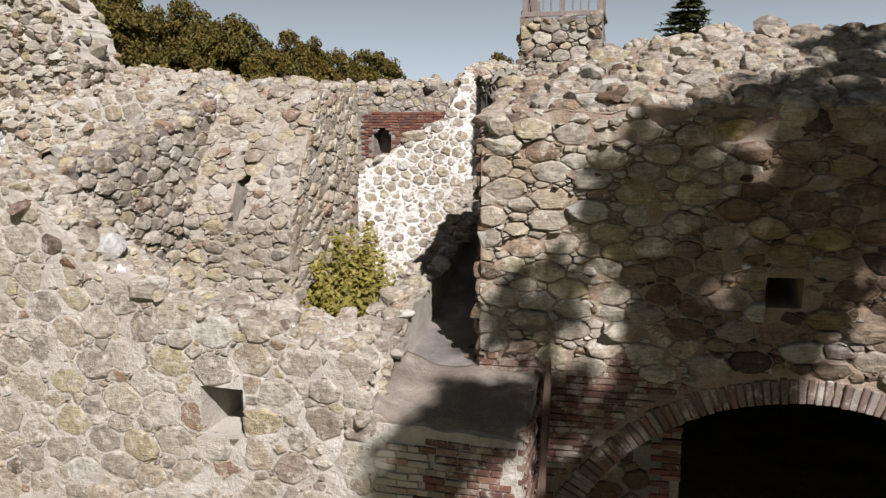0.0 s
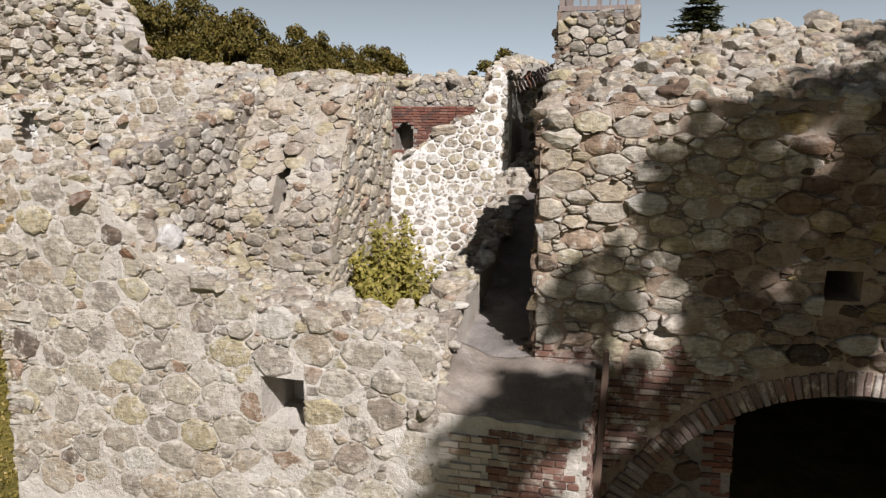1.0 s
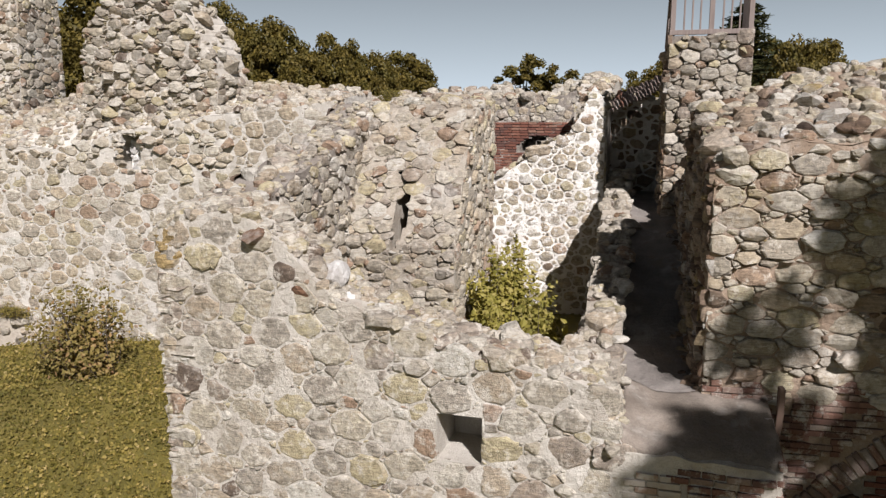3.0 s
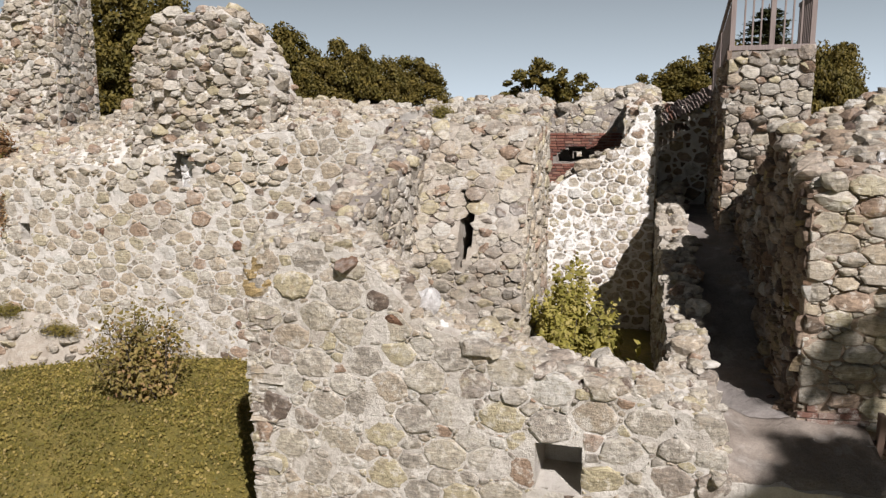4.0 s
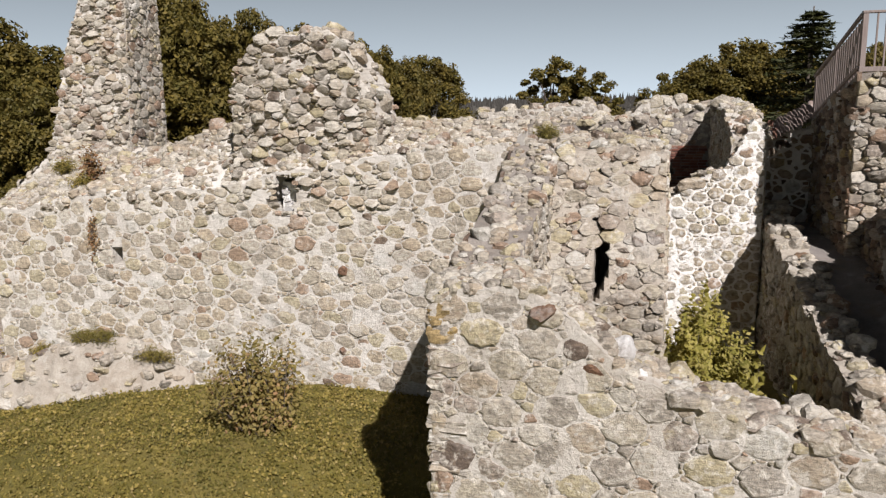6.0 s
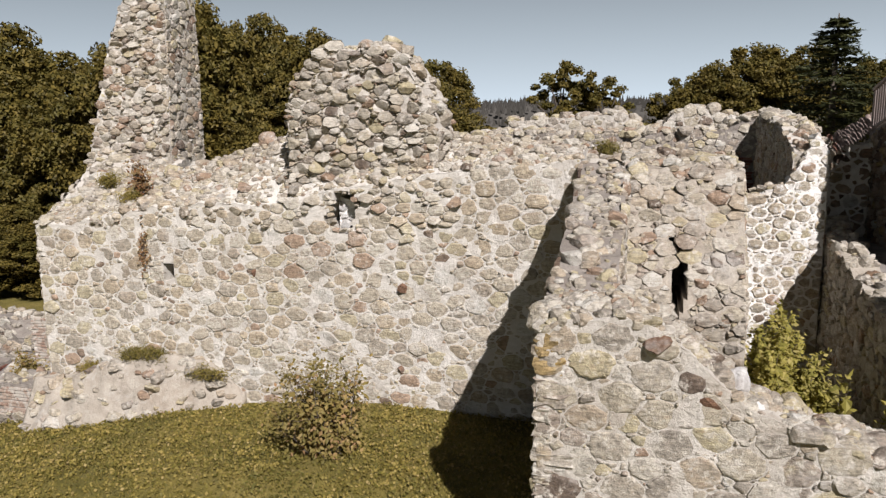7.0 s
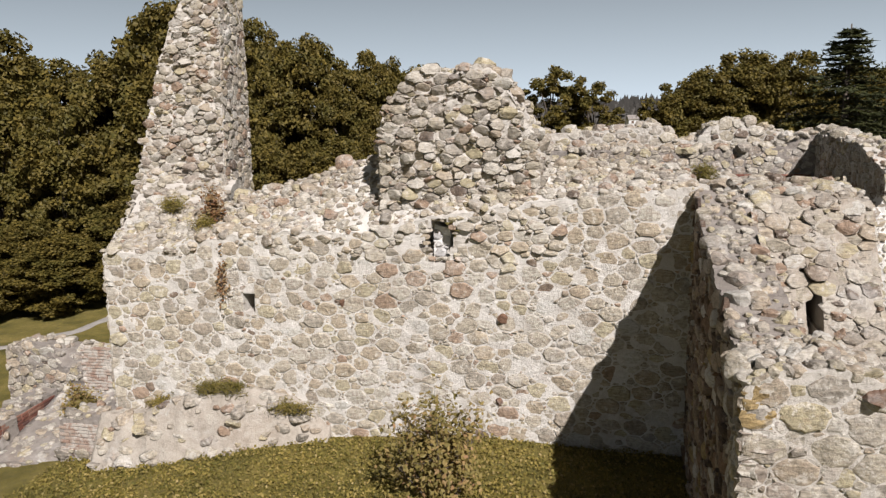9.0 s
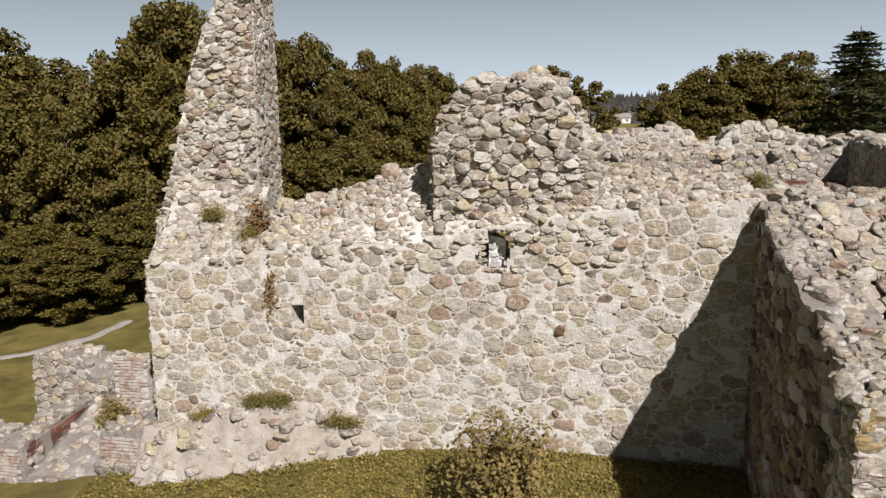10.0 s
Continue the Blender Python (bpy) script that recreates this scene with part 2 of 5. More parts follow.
def box(bm, x0, x1, y0, y1, z0, z1, m=None):
    vs = [bm.verts.new((x, y, z)) for z in (z0, z1) for x, y in ((x0, y0), (x1, y0), (x1, y1), (x0, y1))]
    for f in ((3, 2, 1, 0), (4, 5, 6, 7), (0, 1, 5, 4), (1, 2, 6, 5), (2, 3, 7, 6), (3, 0, 4, 7)):
        bm.faces.new([vs[i] for i in f])
    if m is not None:
        bmesh.ops.transform(bm, matrix=m, verts=vs)
    return vs


def bm_mesh(name, bm, material, bevel=0.0, smooth=False):
    if bevel:
        bmesh.ops.bevel(bm, geom=bm.edges[:], offset=bevel, segments=1, affect="EDGES", profile=0.5)
    bmesh.ops.recalc_face_normals(bm, faces=bm.faces[:])
    me = bpy.data.meshes.new(name)
    bm.to_mesh(me)
    bm.free()
    me.materials.append(material)
    if smooth:
        me.polygons.foreach_set("use_smooth", [True] * len(me.polygons))
    return me


def line(*pairs):
    """A height that runs straight from pair to pair."""
    xs, zs = [p[0] for p in pairs], [p[1] for p in pairs]
    return lambda x: float(np.interp(x, xs, zs))


# boulders: spheres cut by soft planes
def boulder_shapes(count, seed, subdivisions):
    r = np.random.default_rng(seed)
    bm = bmesh.new()
    bmesh.ops.create_icosphere(bm, subdivisions=subdivisions, radius=1)
    d = np.array([v.co[:] for v in bm.verts])
    tris = np.array([[v.index for v in f.verts] for f in bm.faces])
    bm.free()
    out = []
    for _ in range(count):
        n = np.vstack((np.eye(3), -np.eye(3), r.normal(size=(5, 3)))) + r.normal(0, 0.22, (11, 3))
        n /= np.linalg.norm(n, axis=1)[:, None]
        h = np.concatenate((r.uniform(0.6, 0.95, 6), r.uniform(0.72, 1.05, 5)))
        q = np.maximum(d @ n.T, 1e-3) / h
        rad = (np.sum(q ** 26, axis=1) + 0.8 ** 26) ** (-1 / 26)
        out.append(d * (rad * (1 + 0.022 * r.normal(size=len(d))))[:, None])
    return out, tris


BOULDERS, BOULDER_TRIS = boulder_shapes(14, 3, 3)
COBBLES, COBBLE_TRIS = boulder_shapes(14, 4, 2)
BOULDER_MESHES = {}


def boulder_mesh(i, material):
    key = (i, material.name)
    if key not in BOULDER_MESHES:
        BOULDER_MESHES[key] = fast_mesh("stone", BOULDERS[i], BOULDER_TRIS, material)
    return BOULDER_MESHES[key]


def fast_mesh(name, V, F, material, smooth=False):
    """A mesh from arrays of points and triangles."""
    V, F = np.asarray(V, np.float32), np.asarray(F, np.int32)
    me = bpy.data.meshes.new(name)
    me.vertices.add(len(V))
    me.vertices.foreach_set("co", V.ravel())
    me.loops.add(F.size)
    me.loops.foreach_set("vertex_index", F.ravel())
    me.polygons.add(len(F))
    me.polygons.foreach_set("loop_start", np.arange(0, F.size, F.shape[1], dtype=np.int32))
    me.materials.append(material)
    me.update(calc_edges=True)
    me.polygons.foreach_set("use_smooth", np.full(len(F), smooth))
    return me


class Joined:
    """Collects pieces, in triangles, for one joined mesh."""

    def __init__(self):
        self.v, self.f, self.n = [], [], 0

    def add(self, v, f):
        self.v.append(np.asarray(v, float))
        self.f.append(np.asarray(f) + self.n)
        self.n += len(v)

    def make(self, name, parent, material, label="", smooth=True):
        if not self.n:
            return None
        me = fast_mesh(name, np.vstack(self.v), np.vstack(self.f), material, smooth)
        ob = part(name, me, parent, label) if parent else new(name, me)
        return tagged(ob, kind="stuff")


def boulders(r, places, sizes, parent, material, parts=0, flat=0.65):
    """Loose or bedded stones at places; the first ones as parts, the rest joined."""
    rest = Joined()
    for k, (p, s) in enumerate(zip(places, sizes)):
        i = int(r.integers(len(BOULDERS)))
        yaw, tip = r.uniform(0, 6.28), r.normal(0, 0.25, 2)
        m3 = Euler((tip[0], tip[1], yaw)).to_matrix()
        sc = np.array([s * r.uniform(0.9, 1.35), s * r.uniform(0.75, 1.05), s * r.uniform(flat - 0.12, flat + 0.15)])
        if k < parts:
            part("stone", boulder_mesh(i, material), parent, at=Matrix.LocRotScale(Vector(p), m3.to_quaternion(), Vector(sc)))
        else:
            rest.add((COBBLES[i] * sc) @ np.array(m3).T + p, COBBLE_TRIS)
    rest.make("loose_stones", parent, material, smooth=False)


# ---- masonry ----
def pack(r, length, height, r0, r1, aspect, fill=1.0):
    """Circles of mixed size, packed over a face; heights are stretched by aspect."""
    H = height * aspect
    area = length * H
    tries = int(min(area / (r0 * r0) * 2.0, 60000) * fill)
    radii = r0 + (r1 - r0) * np.sort(r.random(tries) ** 2.2)[::-1]
    xs, ys = r.random(tries) * length, r.random(tries) * H
    size = 2 * r1
    grid, out = {}, []
    for x, y, q in zip(xs.tolist(), ys.tolist(), radii.tolist()):
        i, j = int(x / size), int(y / size)
        free = True
        for a in (i - 1, i, i + 1):
            for b in (j - 1, j, j + 1):
                for px, py, pq in grid.get((a, b), ()):
                    if (px - x) ** 2 + (py - y) ** 2 < (0.86 * (pq + q)) ** 2:
                        free = False
                        break
                if not free:
                    break
            if not free:
                break
        if free:
            grid.setdefault((i, j), []).append((x, y, q))
            out.append((x, y, q))
    return np.array(out)


def cells(r, pts, gap, aspect, spread=(1.1, 1.6)):
    """Power cells round packed circles, drawn in by the joint."""
    out = []
    big = pts[:, 2].max()
    for i, (x, y, q) in enumerate(pts):
        d = pts[:, :2] - (x, y)
        dist = np.hypot(d[:, 0], d[:, 1])
        near = np.where((dist < 2.2 * (q + big)) & (dist > 0))[0]
        near = near[np.argsort(dist[near] - pts[near, 2])][:16]
        m = int(r.choice((4, 4, 5, 5, 6, 7)))
        turn = 0.785 + r.normal(0, 0.22) + np.arange(m) * 6.2832 / m + r.normal(0, 0.15, m)
        reach = q * r.uniform(*spread, m) * (1.12 if m < 6 else 1.0)
        poly = list(zip((reach * np.cos(turn) * 1.15).tolist(), (reach * np.sin(turn)).tolist()))
        for j in near:
            L = dist[j]
            nx, ny = d[j] / L
            c = (L * L + q * q - pts[j, 2] ** 2) / (2 * L) - gap
            new_poly = []
            for k in range(len(poly)):
                a, b = poly[k - 1], poly[k]
                da, db = a[0] * nx + a[1] * ny - c, b[0] * nx + b[1] * ny - c
                if da * db < 0:
                    s = da / (da - db)
                    new_poly.append((a[0] + s * (b[0] - a[0]), a[1] + s * (b[1] - a[1])))
                if db <= 0:
                    new_poly.append(b)
            poly = new_poly
            if len(poly) < 3:
                break
        if len(poly) >= 3:
            out.append((x, y / aspect, np.array([(px, py / aspect) for px, py in poly])))
    return out


def stone_shape(r, poly, proud, tilt):
    """Rings of one dressed stone over its outline: u, v and the height over the bed."""
    a = np.roll(poly, -1, 0)
    ring = np.empty((2 * len(poly), 2))
    k = r.uniform(0.06, 0.18)
    ring[0::2], ring[1::2] = poly * (1 - k) + a * k, poly * k + a * (1 - k)
    keep = np.hypot(*(ring - np.roll(ring, 1, 0)).T) > 0.012
    ring = ring[keep] if keep.sum() >= 5 else ring
    c = ring.mean(0)
    ring = c + (ring - c) * (1 + r.normal(0, 0.05, (len(ring), 1)))
    m = len(ring)
    h = proud * min(2.2, math.exp(r.normal(-0.15, 0.5)))
    tx, ty = r.normal(0, tilt, 2)
    span = np.abs(ring - c).max(0) + 1e-4
    # split faces: slanted planes cut the corners of the flat top
    way = r.uniform(0, 6.28, 3)
    cuts = [(math.cos(a), math.sin(a), r.uniform(0.0, 0.7), r.uniform(0.3, 1.2)) for a in way]
    rows, heights = [], []
    for s, z in ((1.01, -0.06), (0.97, 0.55), (0.86, 0.95), (0.5, 1.0), (0.0, 1.0)):
        q = c + (ring - c) * s if s else c[None] + span * r.uniform(-0.15, 0.15, 2)
        rows.append(q)
        if z < 0:
            heights.append(np.full(m, z))
            continue
        e = (q - c) / span
        top = np.full(len(q), z)
        for a, d, off, steep in cuts:
            top -= steep * np.maximum(0.0, e[:, 0] * a + e[:, 1] * d - off)
        heights.append(h * np.maximum(top, -0.2) + (q - c) @ (tx, ty) + r.normal(0, 0.035 * h, len(q)))
    uv, z = np.vstack(rows), np.concatenate(heights)
    f = []
    for k in range(3):
        for i in range(m):
            j = (i + 1) % m
            f.append((k * m + i, k * m + j, (k + 1) * m + j))
            f.append((k * m + i, (k + 1) * m + j, (k + 1) * m + i))
    f += [(3 * m + i, 3 * m + (i + 1) % m, 4 * m) for i in range(m)]
    return uv, z, f


def face_of_stones(r, parent, place, length, z0, top, stone, holes=(), size=(0.10, 0.26), gap=0.016, proud=0.03,
                   tilt=0.10, aspect=1.35, parts=0, near=None, skip=None, spread=(1.1, 1.6)):
    """Lay stones over a face. place(u, v, h) gives the point at u along, height v, h out of it. holes: (u0, u1, v0, v1)."""
    zmax = max(top(u) for u in np.linspace(0, length, 60))
    laid = cells(r, pack(r, length, zmax - z0, size[0], size[1], aspect), gap, aspect, spread)
    made = []
    for x, y, poly in laid:
        v = z0 + y
        if v > top(x) - 0.04 or (skip and skip(x, v)):
            continue
        hit = False
        for u0, u1, v0, v1 in holes:
            q = poly + (x, v)
            if q[:, 0].max() > u0 and q[:, 0].min() < u1 and q[:, 1].max() > v0 and q[:, 1].min() < v1:
                hit = True
                # small stones are kept beside an opening
                if not (u0 < x < u1 and v0 < v < v1):
                    qq = q.copy()
                    if x <= u0: qq[:, 0] = np.minimum(qq[:, 0], u0 - 0.005)
                    elif x >= u1: qq[:, 0] = np.maximum(qq[:, 0], u1 + 0.005)
                    elif v <= v0: qq[:, 1] = np.minimum(qq[:, 1], v0 - 0.005)
                    else: qq[:, 1] = np.maximum(qq[:, 1], v1 + 0.005)
                    poly, hit = qq - (x, v), False
                break
        if hit:
            continue
        poly = np.column_stack((np.clip(poly[:, 0] + x, 0.0, length) - x, poly[:, 1]))
        made.append((x, v, poly))
    if near is not None:
        made.sort(key=lambda s: near(s[0], s[1]))
    rest = {}
    for k, (x, v, poly) in enumerate(made):
        kind = stone(x, v) if callable(stone) else stone
        uv, h, f = stone_shape(r, poly, proud, tilt)
        w = np.array([place(x + a, v + b, c) for (a, b), c in zip(uv, h)])
        if k < parts:
            at = w.mean(0)
            part("stone", fast_mesh("stone", w - at, f, kind), parent, at=Matrix.Translation(at))
        else:
            rest.setdefault(kind, Joined()).add(w, f)
    for kind, joined in rest.items():
        joined.make("stones", parent, kind, smooth=False)


def bulge(x, y, z, a=0.02):
    return a * noise.noise((x * 1.7, y * 1.7, z * 1.7)) + 0.5 * a * noise.noise((x * 6, y * 6, z * 6))


class Wall:
    """A rubble wall between two points of the plan; its front looks to the right of the way from p0 to p1 turned back (towards -y when it runs along +x)."""

    def __init__(self, name, label, p0, p1, thick, z0, top, top_back=None, lean=None, holes=(), mortar=None, step=0.07, rough=0.02, ragged=0.07, recess=0.0, lap=0.03, void=None, kind="structure", category=""):
        self.p0, self.p1 = Vector(p0), Vector(p1)
        self.L = (self.p1 - self.p0).length
        self.d = (self.p1 - self.p0) / self.L
        self.n = Vector((self.d.y, -self.d.x))
        self.thick, self.z0, self.rough, self.recess, self.lap, self.void = thick, z0, rough, recess, lap, void
        seed = sum(map(ord, name)) * 0.37
        rag = lambda u, k: ragged * (noise.noise((u * 2.1, seed, k)) + 0.6 * noise.noise((u * 6.3, seed, k + 9)))
        self.top = lambda u: top(u) + rag(u, 0)
        back = top_back or top
        self.top_back = lambda u: back(u) + rag(u, 5)
        self.lean = lean or (lambda u, v: 0.0)
        self.holes = holes
        self.ob = tagged(new(name), label=label, kind=kind, category=category)
        self.core(mortar or M_MORTAR, step)

    def place(self, u, v, h):
        o = self.lean(u, v) + h
        x, y = self.p0.x + self.d.x * u + self.n.x * o, self.p0.y + self.d.y * u + self.n.y * o
        e = bulge(x, y, v, self.rough)
        return (x + self.n.x * e, y + self.n.y * e, v)

    def daub(self, u, v):
        x, y = self.p0.x + self.d.x * u, self.p0.y + self.d.y * u
        return 0.9 * noise.noise((x * 1.1, y * 1.1, v * 1.1)) + 0.7 * noise.noise((x * 3.7, y * 3.7, v * 3.7)) + 0.8 * noise.noise((x * 8.3, y * 8.3, v * 8.3))

    def behind(self, u, v, h, depth=None):
        o = -(self.thick if depth is None else depth) - h
        return (self.p0.x + self.d.x * u + self.n.x * o, self.p0.y + self.d.y * u + self.n.y * o, v)

    def at_start(self, w, v, h):
        o = self.lean(0, v) * (1 - w / self.thick) - w
        return (self.p0.x + self.n.x * o - self.d.x * h, self.p0.y + self.n.y * o - self.d.y * h, v)

    def at_end(self, w, v, h):
        o = self.lean(self.L, v) * (1 - w / self.thick) - w
        return (self.p1.x + self.n.x * o + self.d.x * h, self.p1.y + self.n.y * o + self.d.y * h, v)

    def core(self, material, step):
        zt = max(max(self.top(u), self.top_back(u)) for u in np.linspace(0, self.L, 80)) + 0.01
        us = set(np.linspace(0, self.L, max(2, int(self.L / step) + 1)).round(4))
        vs = set(np.linspace(self.z0, zt, max(2, int((zt - self.z0) / step) + 1)).round(4))
        for u0, u1, v0, v1, *_ in self.holes:
            us |= {u0, u1}
            vs |= {v0, v1}
        us, vs = sorted(us), sorted(vs)
        nu, nv = len(us), len(vs)
        solid = np.zeros((nu - 1, nv - 1), int)
        for i in range(nu - 1):
            um = (us[i] + us[i + 1]) / 2
            t = max(self.top(um), self.top_back(um))
            for j in range(nv - 1):
                solid[i, j] = vs[j] < t - 1e-4 or j == 0
        deep = {}
        for u0, u1, v0, v1, *rest in self.holes:
            dep = rest[0] if rest else 0
            for i in range(nu - 1):
                for j in range(nv - 1):
                    if u0 - 1e-4 <= us[i] and us[i + 1] <= u1 + 1e-4 and v0 - 1e-4 <= vs[j] and vs[j + 1] <= v1 + 1e-4:
                        deep[i, j] = dep
                        if not dep:
                            solid[i, j] = 0
        if self.void:
            for i in range(nu - 1):
                for j in range(nv - 1):
                    dep = self.void((us[i] + us[i + 1]) / 2, (vs[j] + vs[j + 1]) / 2)
                    if dep < 0:
                        solid[i, j] = 0
                    elif dep:
                        deep[i, j] = dep
        V, F, index = [], [], {}

        def vert(i, j, side):
            key = (i, j, side)
            if key not in index:
                u, v = us[i], vs[j]
                if side == 0:
                    p = self.place(u, min(v, self.top(u)), -self.recess + self.lap * self.daub(u, v))
                elif side == -1:
                    p = self.behind(u, min(v, self.top_back(u)), 0)
                else:
                    p = self.behind(u, min(v, self.top(u)), 0, side)
                index[key] = len(V)
                V.append(p)
            return index[key]

        def quad(*k):
            F.append([vert(*q) for q in k])

        for i in range(nu - 1):
            for j in range(nv - 1):
                if not solid[i, j]:
                    continue
                dep = deep.get((i, j))
                s = dep if dep else 0
                quad((i, j, s), (i + 1, j, s), (i + 1, j + 1, s), (i, j + 1, s))
                quad((i, j + 1, -1), (i + 1, j + 1, -1), (i + 1, j, -1), (i, j, -1))
                for di, dj, a, b in ((-1, 0, (i, j), (i, j + 1)), (1, 0, (i + 1, j + 1), (i + 1, j)), (0, -1, (i + 1, j), (i, j)), (0, 1, (i, j + 1), (i + 1, j + 1))):
                    k, l = i + di, j + dj
                    inside = 0 <= k < nu - 1 and 0 <= l < nv - 1
                    if not inside or not solid[k, l]:
                        quad((*a, s), (*b, s), (*b, -1), (*a, -1))
                    elif dep and (k, l) not in deep:
                        quad((*a, s), (*b, s), (*b, 0), (*a, 0))
                    elif dep and dep > deep[k, l] + 1e-4:
                        quad((*a, s), (*b, s), (*b, deep[k, l]), (*a, deep[k, l]))
        bm = bmesh.new()
        bv = [bm.verts.new(p) for p in V]
        for f in F:
            if len(set(f)) > 2:
                try:
                    bm.faces.new([bv[i] for i in f])
                except ValueError:
                    pass
        bmesh.ops.dissolve_degenerate(bm, dist=1e-5, edges=bm.edges[:])
        part("mortar_core", bm_mesh("mortar_core", bm, material), self.ob)

    def face(self, r, stone, side="front", **kw):
        if side == "front":
            face_of_stones(r, self.ob, self.place, self.L, kw.pop("z0", self.z0), self.top, stone, [h[:4] for h in self.holes], **kw)
        elif side == "back":
            face_of_stones(r, self.ob, self.behind, self.L, kw.pop("z0", self.z0), self.top_back, stone, [h[:4] for h in self.holes if len(h) < 5 or not h[4]], **kw)
        else:
            u = 0 if side == "start" else self.L
            f = self.at_start if side == "start" else self.at_end
            slope = lambda w: self.top(u) + (self.top_back(u) - self.top(u)) * w / self.thick
            face_of_stones(r, self.ob, f, self.thick, kw.pop("z0", self.z0), slope, stone, **kw)

    def scatter(self, r, stone, count, size=(0.08, 0.2), v0=None, sink=0.35, parts=0, flat=0.65):
        """Stones that stand out of the broken front."""
        places, sizes = [], []
        for _ in range(count):
            u = r.uniform(0.05, self.L - 0.05)
            v = r.uniform(self.z0 if v0 is None else v0, self.top(u))
            if any(h[0] - 0.15 < u < h[1] + 0.15 and h[2] - 0.15 < v < h[3] + 0.15 for h in self.holes) or (self.void and any(self.void(u + a, v) for a in (-0.2, 0, 0.2))):
                continue
            q = r.uniform(*size)
            places.append(self.place(u, v, -q * sink))
            sizes.append(q)
        boulders(r, places, sizes, self.ob, stone, parts, flat)

    def crest(self, r, stone, per=9.0, size=(0.10, 0.24), sink=0.25, parts=0, span=None, inset=0.0):
        """Bedded rubble over the top of the wall."""
        u0, u1 = span or (0, self.L)
        count = int((u1 - u0) * self.thick * per)
        places, sizes = [], []
        for _ in range(count):
            u, w = r.uniform(u0, u1), r.uniform(inset, 1 - inset * 0.3)
            s = r.uniform(*size) * (0.8 + 0.6 * (r.random() < 0.15))
            a, b = self.place(u, self.top(u), -0.04), self.behind(u, self.top_back(u), 0)
            p = np.array(a) * (1 - w) + np.array(b) * w
            p[2] += s * (0.5 - sink) * r.uniform(0.2, 1.0)
            places.append(p)
            sizes.append(s)
        boulders(r, places, sizes, self.ob, stone, parts)


# ---- ground ----
def ground_height(x, y):
    z = np.interp(x, [-60, -33, -27, -22.8, -19.5, -14, -8, -3, 8], [-3.2, -2.0, -1.8, -1.15, -0.5, -0.02, -0.15, -1.6, -1.7])
    z -= 0.38 * max(0.0, min(10.8 - y, 8.0))
    far = max(0.0, math.hypot(x + 8, y - 12) - 30)
    z -= min(far * 0.03, 4.0)
    return float(z + 0.05 * noise.noise((x * 0.4, y * 0.4, 0)) + 0.02 * noise.noise((x * 1.7, y * 1.7, 3)))


def make_ground():
    def spread(c, near, far, n):
        s = np.linspace(-1, 1, n)
        return c + near * s + (far - near) * np.sign(s) * np.abs(s) ** 7
    xs, ys = spread(-14, 26, 2500, 190), spread(14, 26, 2500, 190)
    V = [(x, y, ground_height(x, y)) for y in ys for x in xs]
    n = len(xs)
    F = [(j * n + i, j * n + i + 1, (j + 1) * n + i + 1, (j + 1) * n + i) for j in range(len(ys) - 1) for i in range(n - 1)]
    tagged(new("ground", mesh_from("ground", V, F, M_GROUND)), label="mown yellowish-green grass lawn round the ruin", kind="structure", category="lawn")


make_ground()

# ---- the walls of the ruin ----
X = lambda off, f: (lambda u: f(u + off))

w_front = Wall("wall_front", "sunlit rubble stone wall with cream mortar and a small dark opening", (-9.3, 8.2), (-1.15, 8.05), 1.0, -2.0,
               X(-9.3, line((-9.3, 3.85), (-8.9, 4.05), (-8.3, 4.15), (-7.8, 3.95), (-7.35, 3.65), (-6.7, 3.1), (-5.95, 2.75), (-4.9, 2.45), (-3.9, 2.32), (-3.25, 2.1), (-2.9, 1.38), (-1.1, 1.38))),
               X(-9.3, line((-9.3, 4.1), (-8.3, 4.25), (-7.8, 4.05), (-6.7, 3.05), (-5.95, 2.75), (-4.9, 2.5), (-3.9, 2.38), (-3.25, 2.25), (-2.9, 1.6), (-1.1, 1.6))),
               holes=[(4.02, 4.62, 0.98, 1.62, 0.9)], recess=-0.004, lap=0.016, mortar=M_MORTAR)
w_side = Wall("wall_side", "ragged rubble wall with a broken sloping crest, shaded face coloured darker", (-9.3, 14.66), (-9.3, 8.9), 0.95, -1.0,
              lambda u: line((0, 5.6), (1.7, 4.95), (4.3, 4.35), (5.2, 4.15), (6, 4.1))(u), mortar=M_DIRTY_SHADED)


def window_gap(u, v):
    """The ragged window broken through the back wall."""
    w = 1 - abs((v - 4.46) / 0.52) ** 3
    return -1 if w > 0 and abs(u - 8.4 - 0.08 * math.sin(v * 7.0)) < 0.35 * w ** 0.5 + 0.05 * math.sin(v * 17.0 + u * 9.0) else 0


def window_edge(u, v):
    return any(window_gap(u + a, v + b) for a in (-0.1, 0, 0.1) for b in (-0.08, 0, 0.08))


def broken_zone(u, v):
    """Where the facing has fallen from the back wall and its core shows."""
    return v > 4.3 + 0.25 * math.sin(u * 1.7) + 0.15 * math.sin(u * 4.9) and 6.1 < u < 11.0 or (u <= 6.1 and v > 4.25 + 0.2 * math.sin(u * 2.3))


def niche(u, v):
    """The two round-headed niches in the brick wall."""
    if abs(u - 7.65) < 0.62 and 4.12 < v < 4.34 + 0.3 * math.sqrt(1 - ((u - 7.65) / 0.62) ** 2):
        return 0 if abs(u - 7.65) < 0.12 and 4.26 < v < 4.52 else 0.9
    return 0.7 if abs(u - 5.46) < 0.3 and 3.62 < v < 4.26 or math.hypot(u - 5.46, v - 4.26) < 0.3 else 0


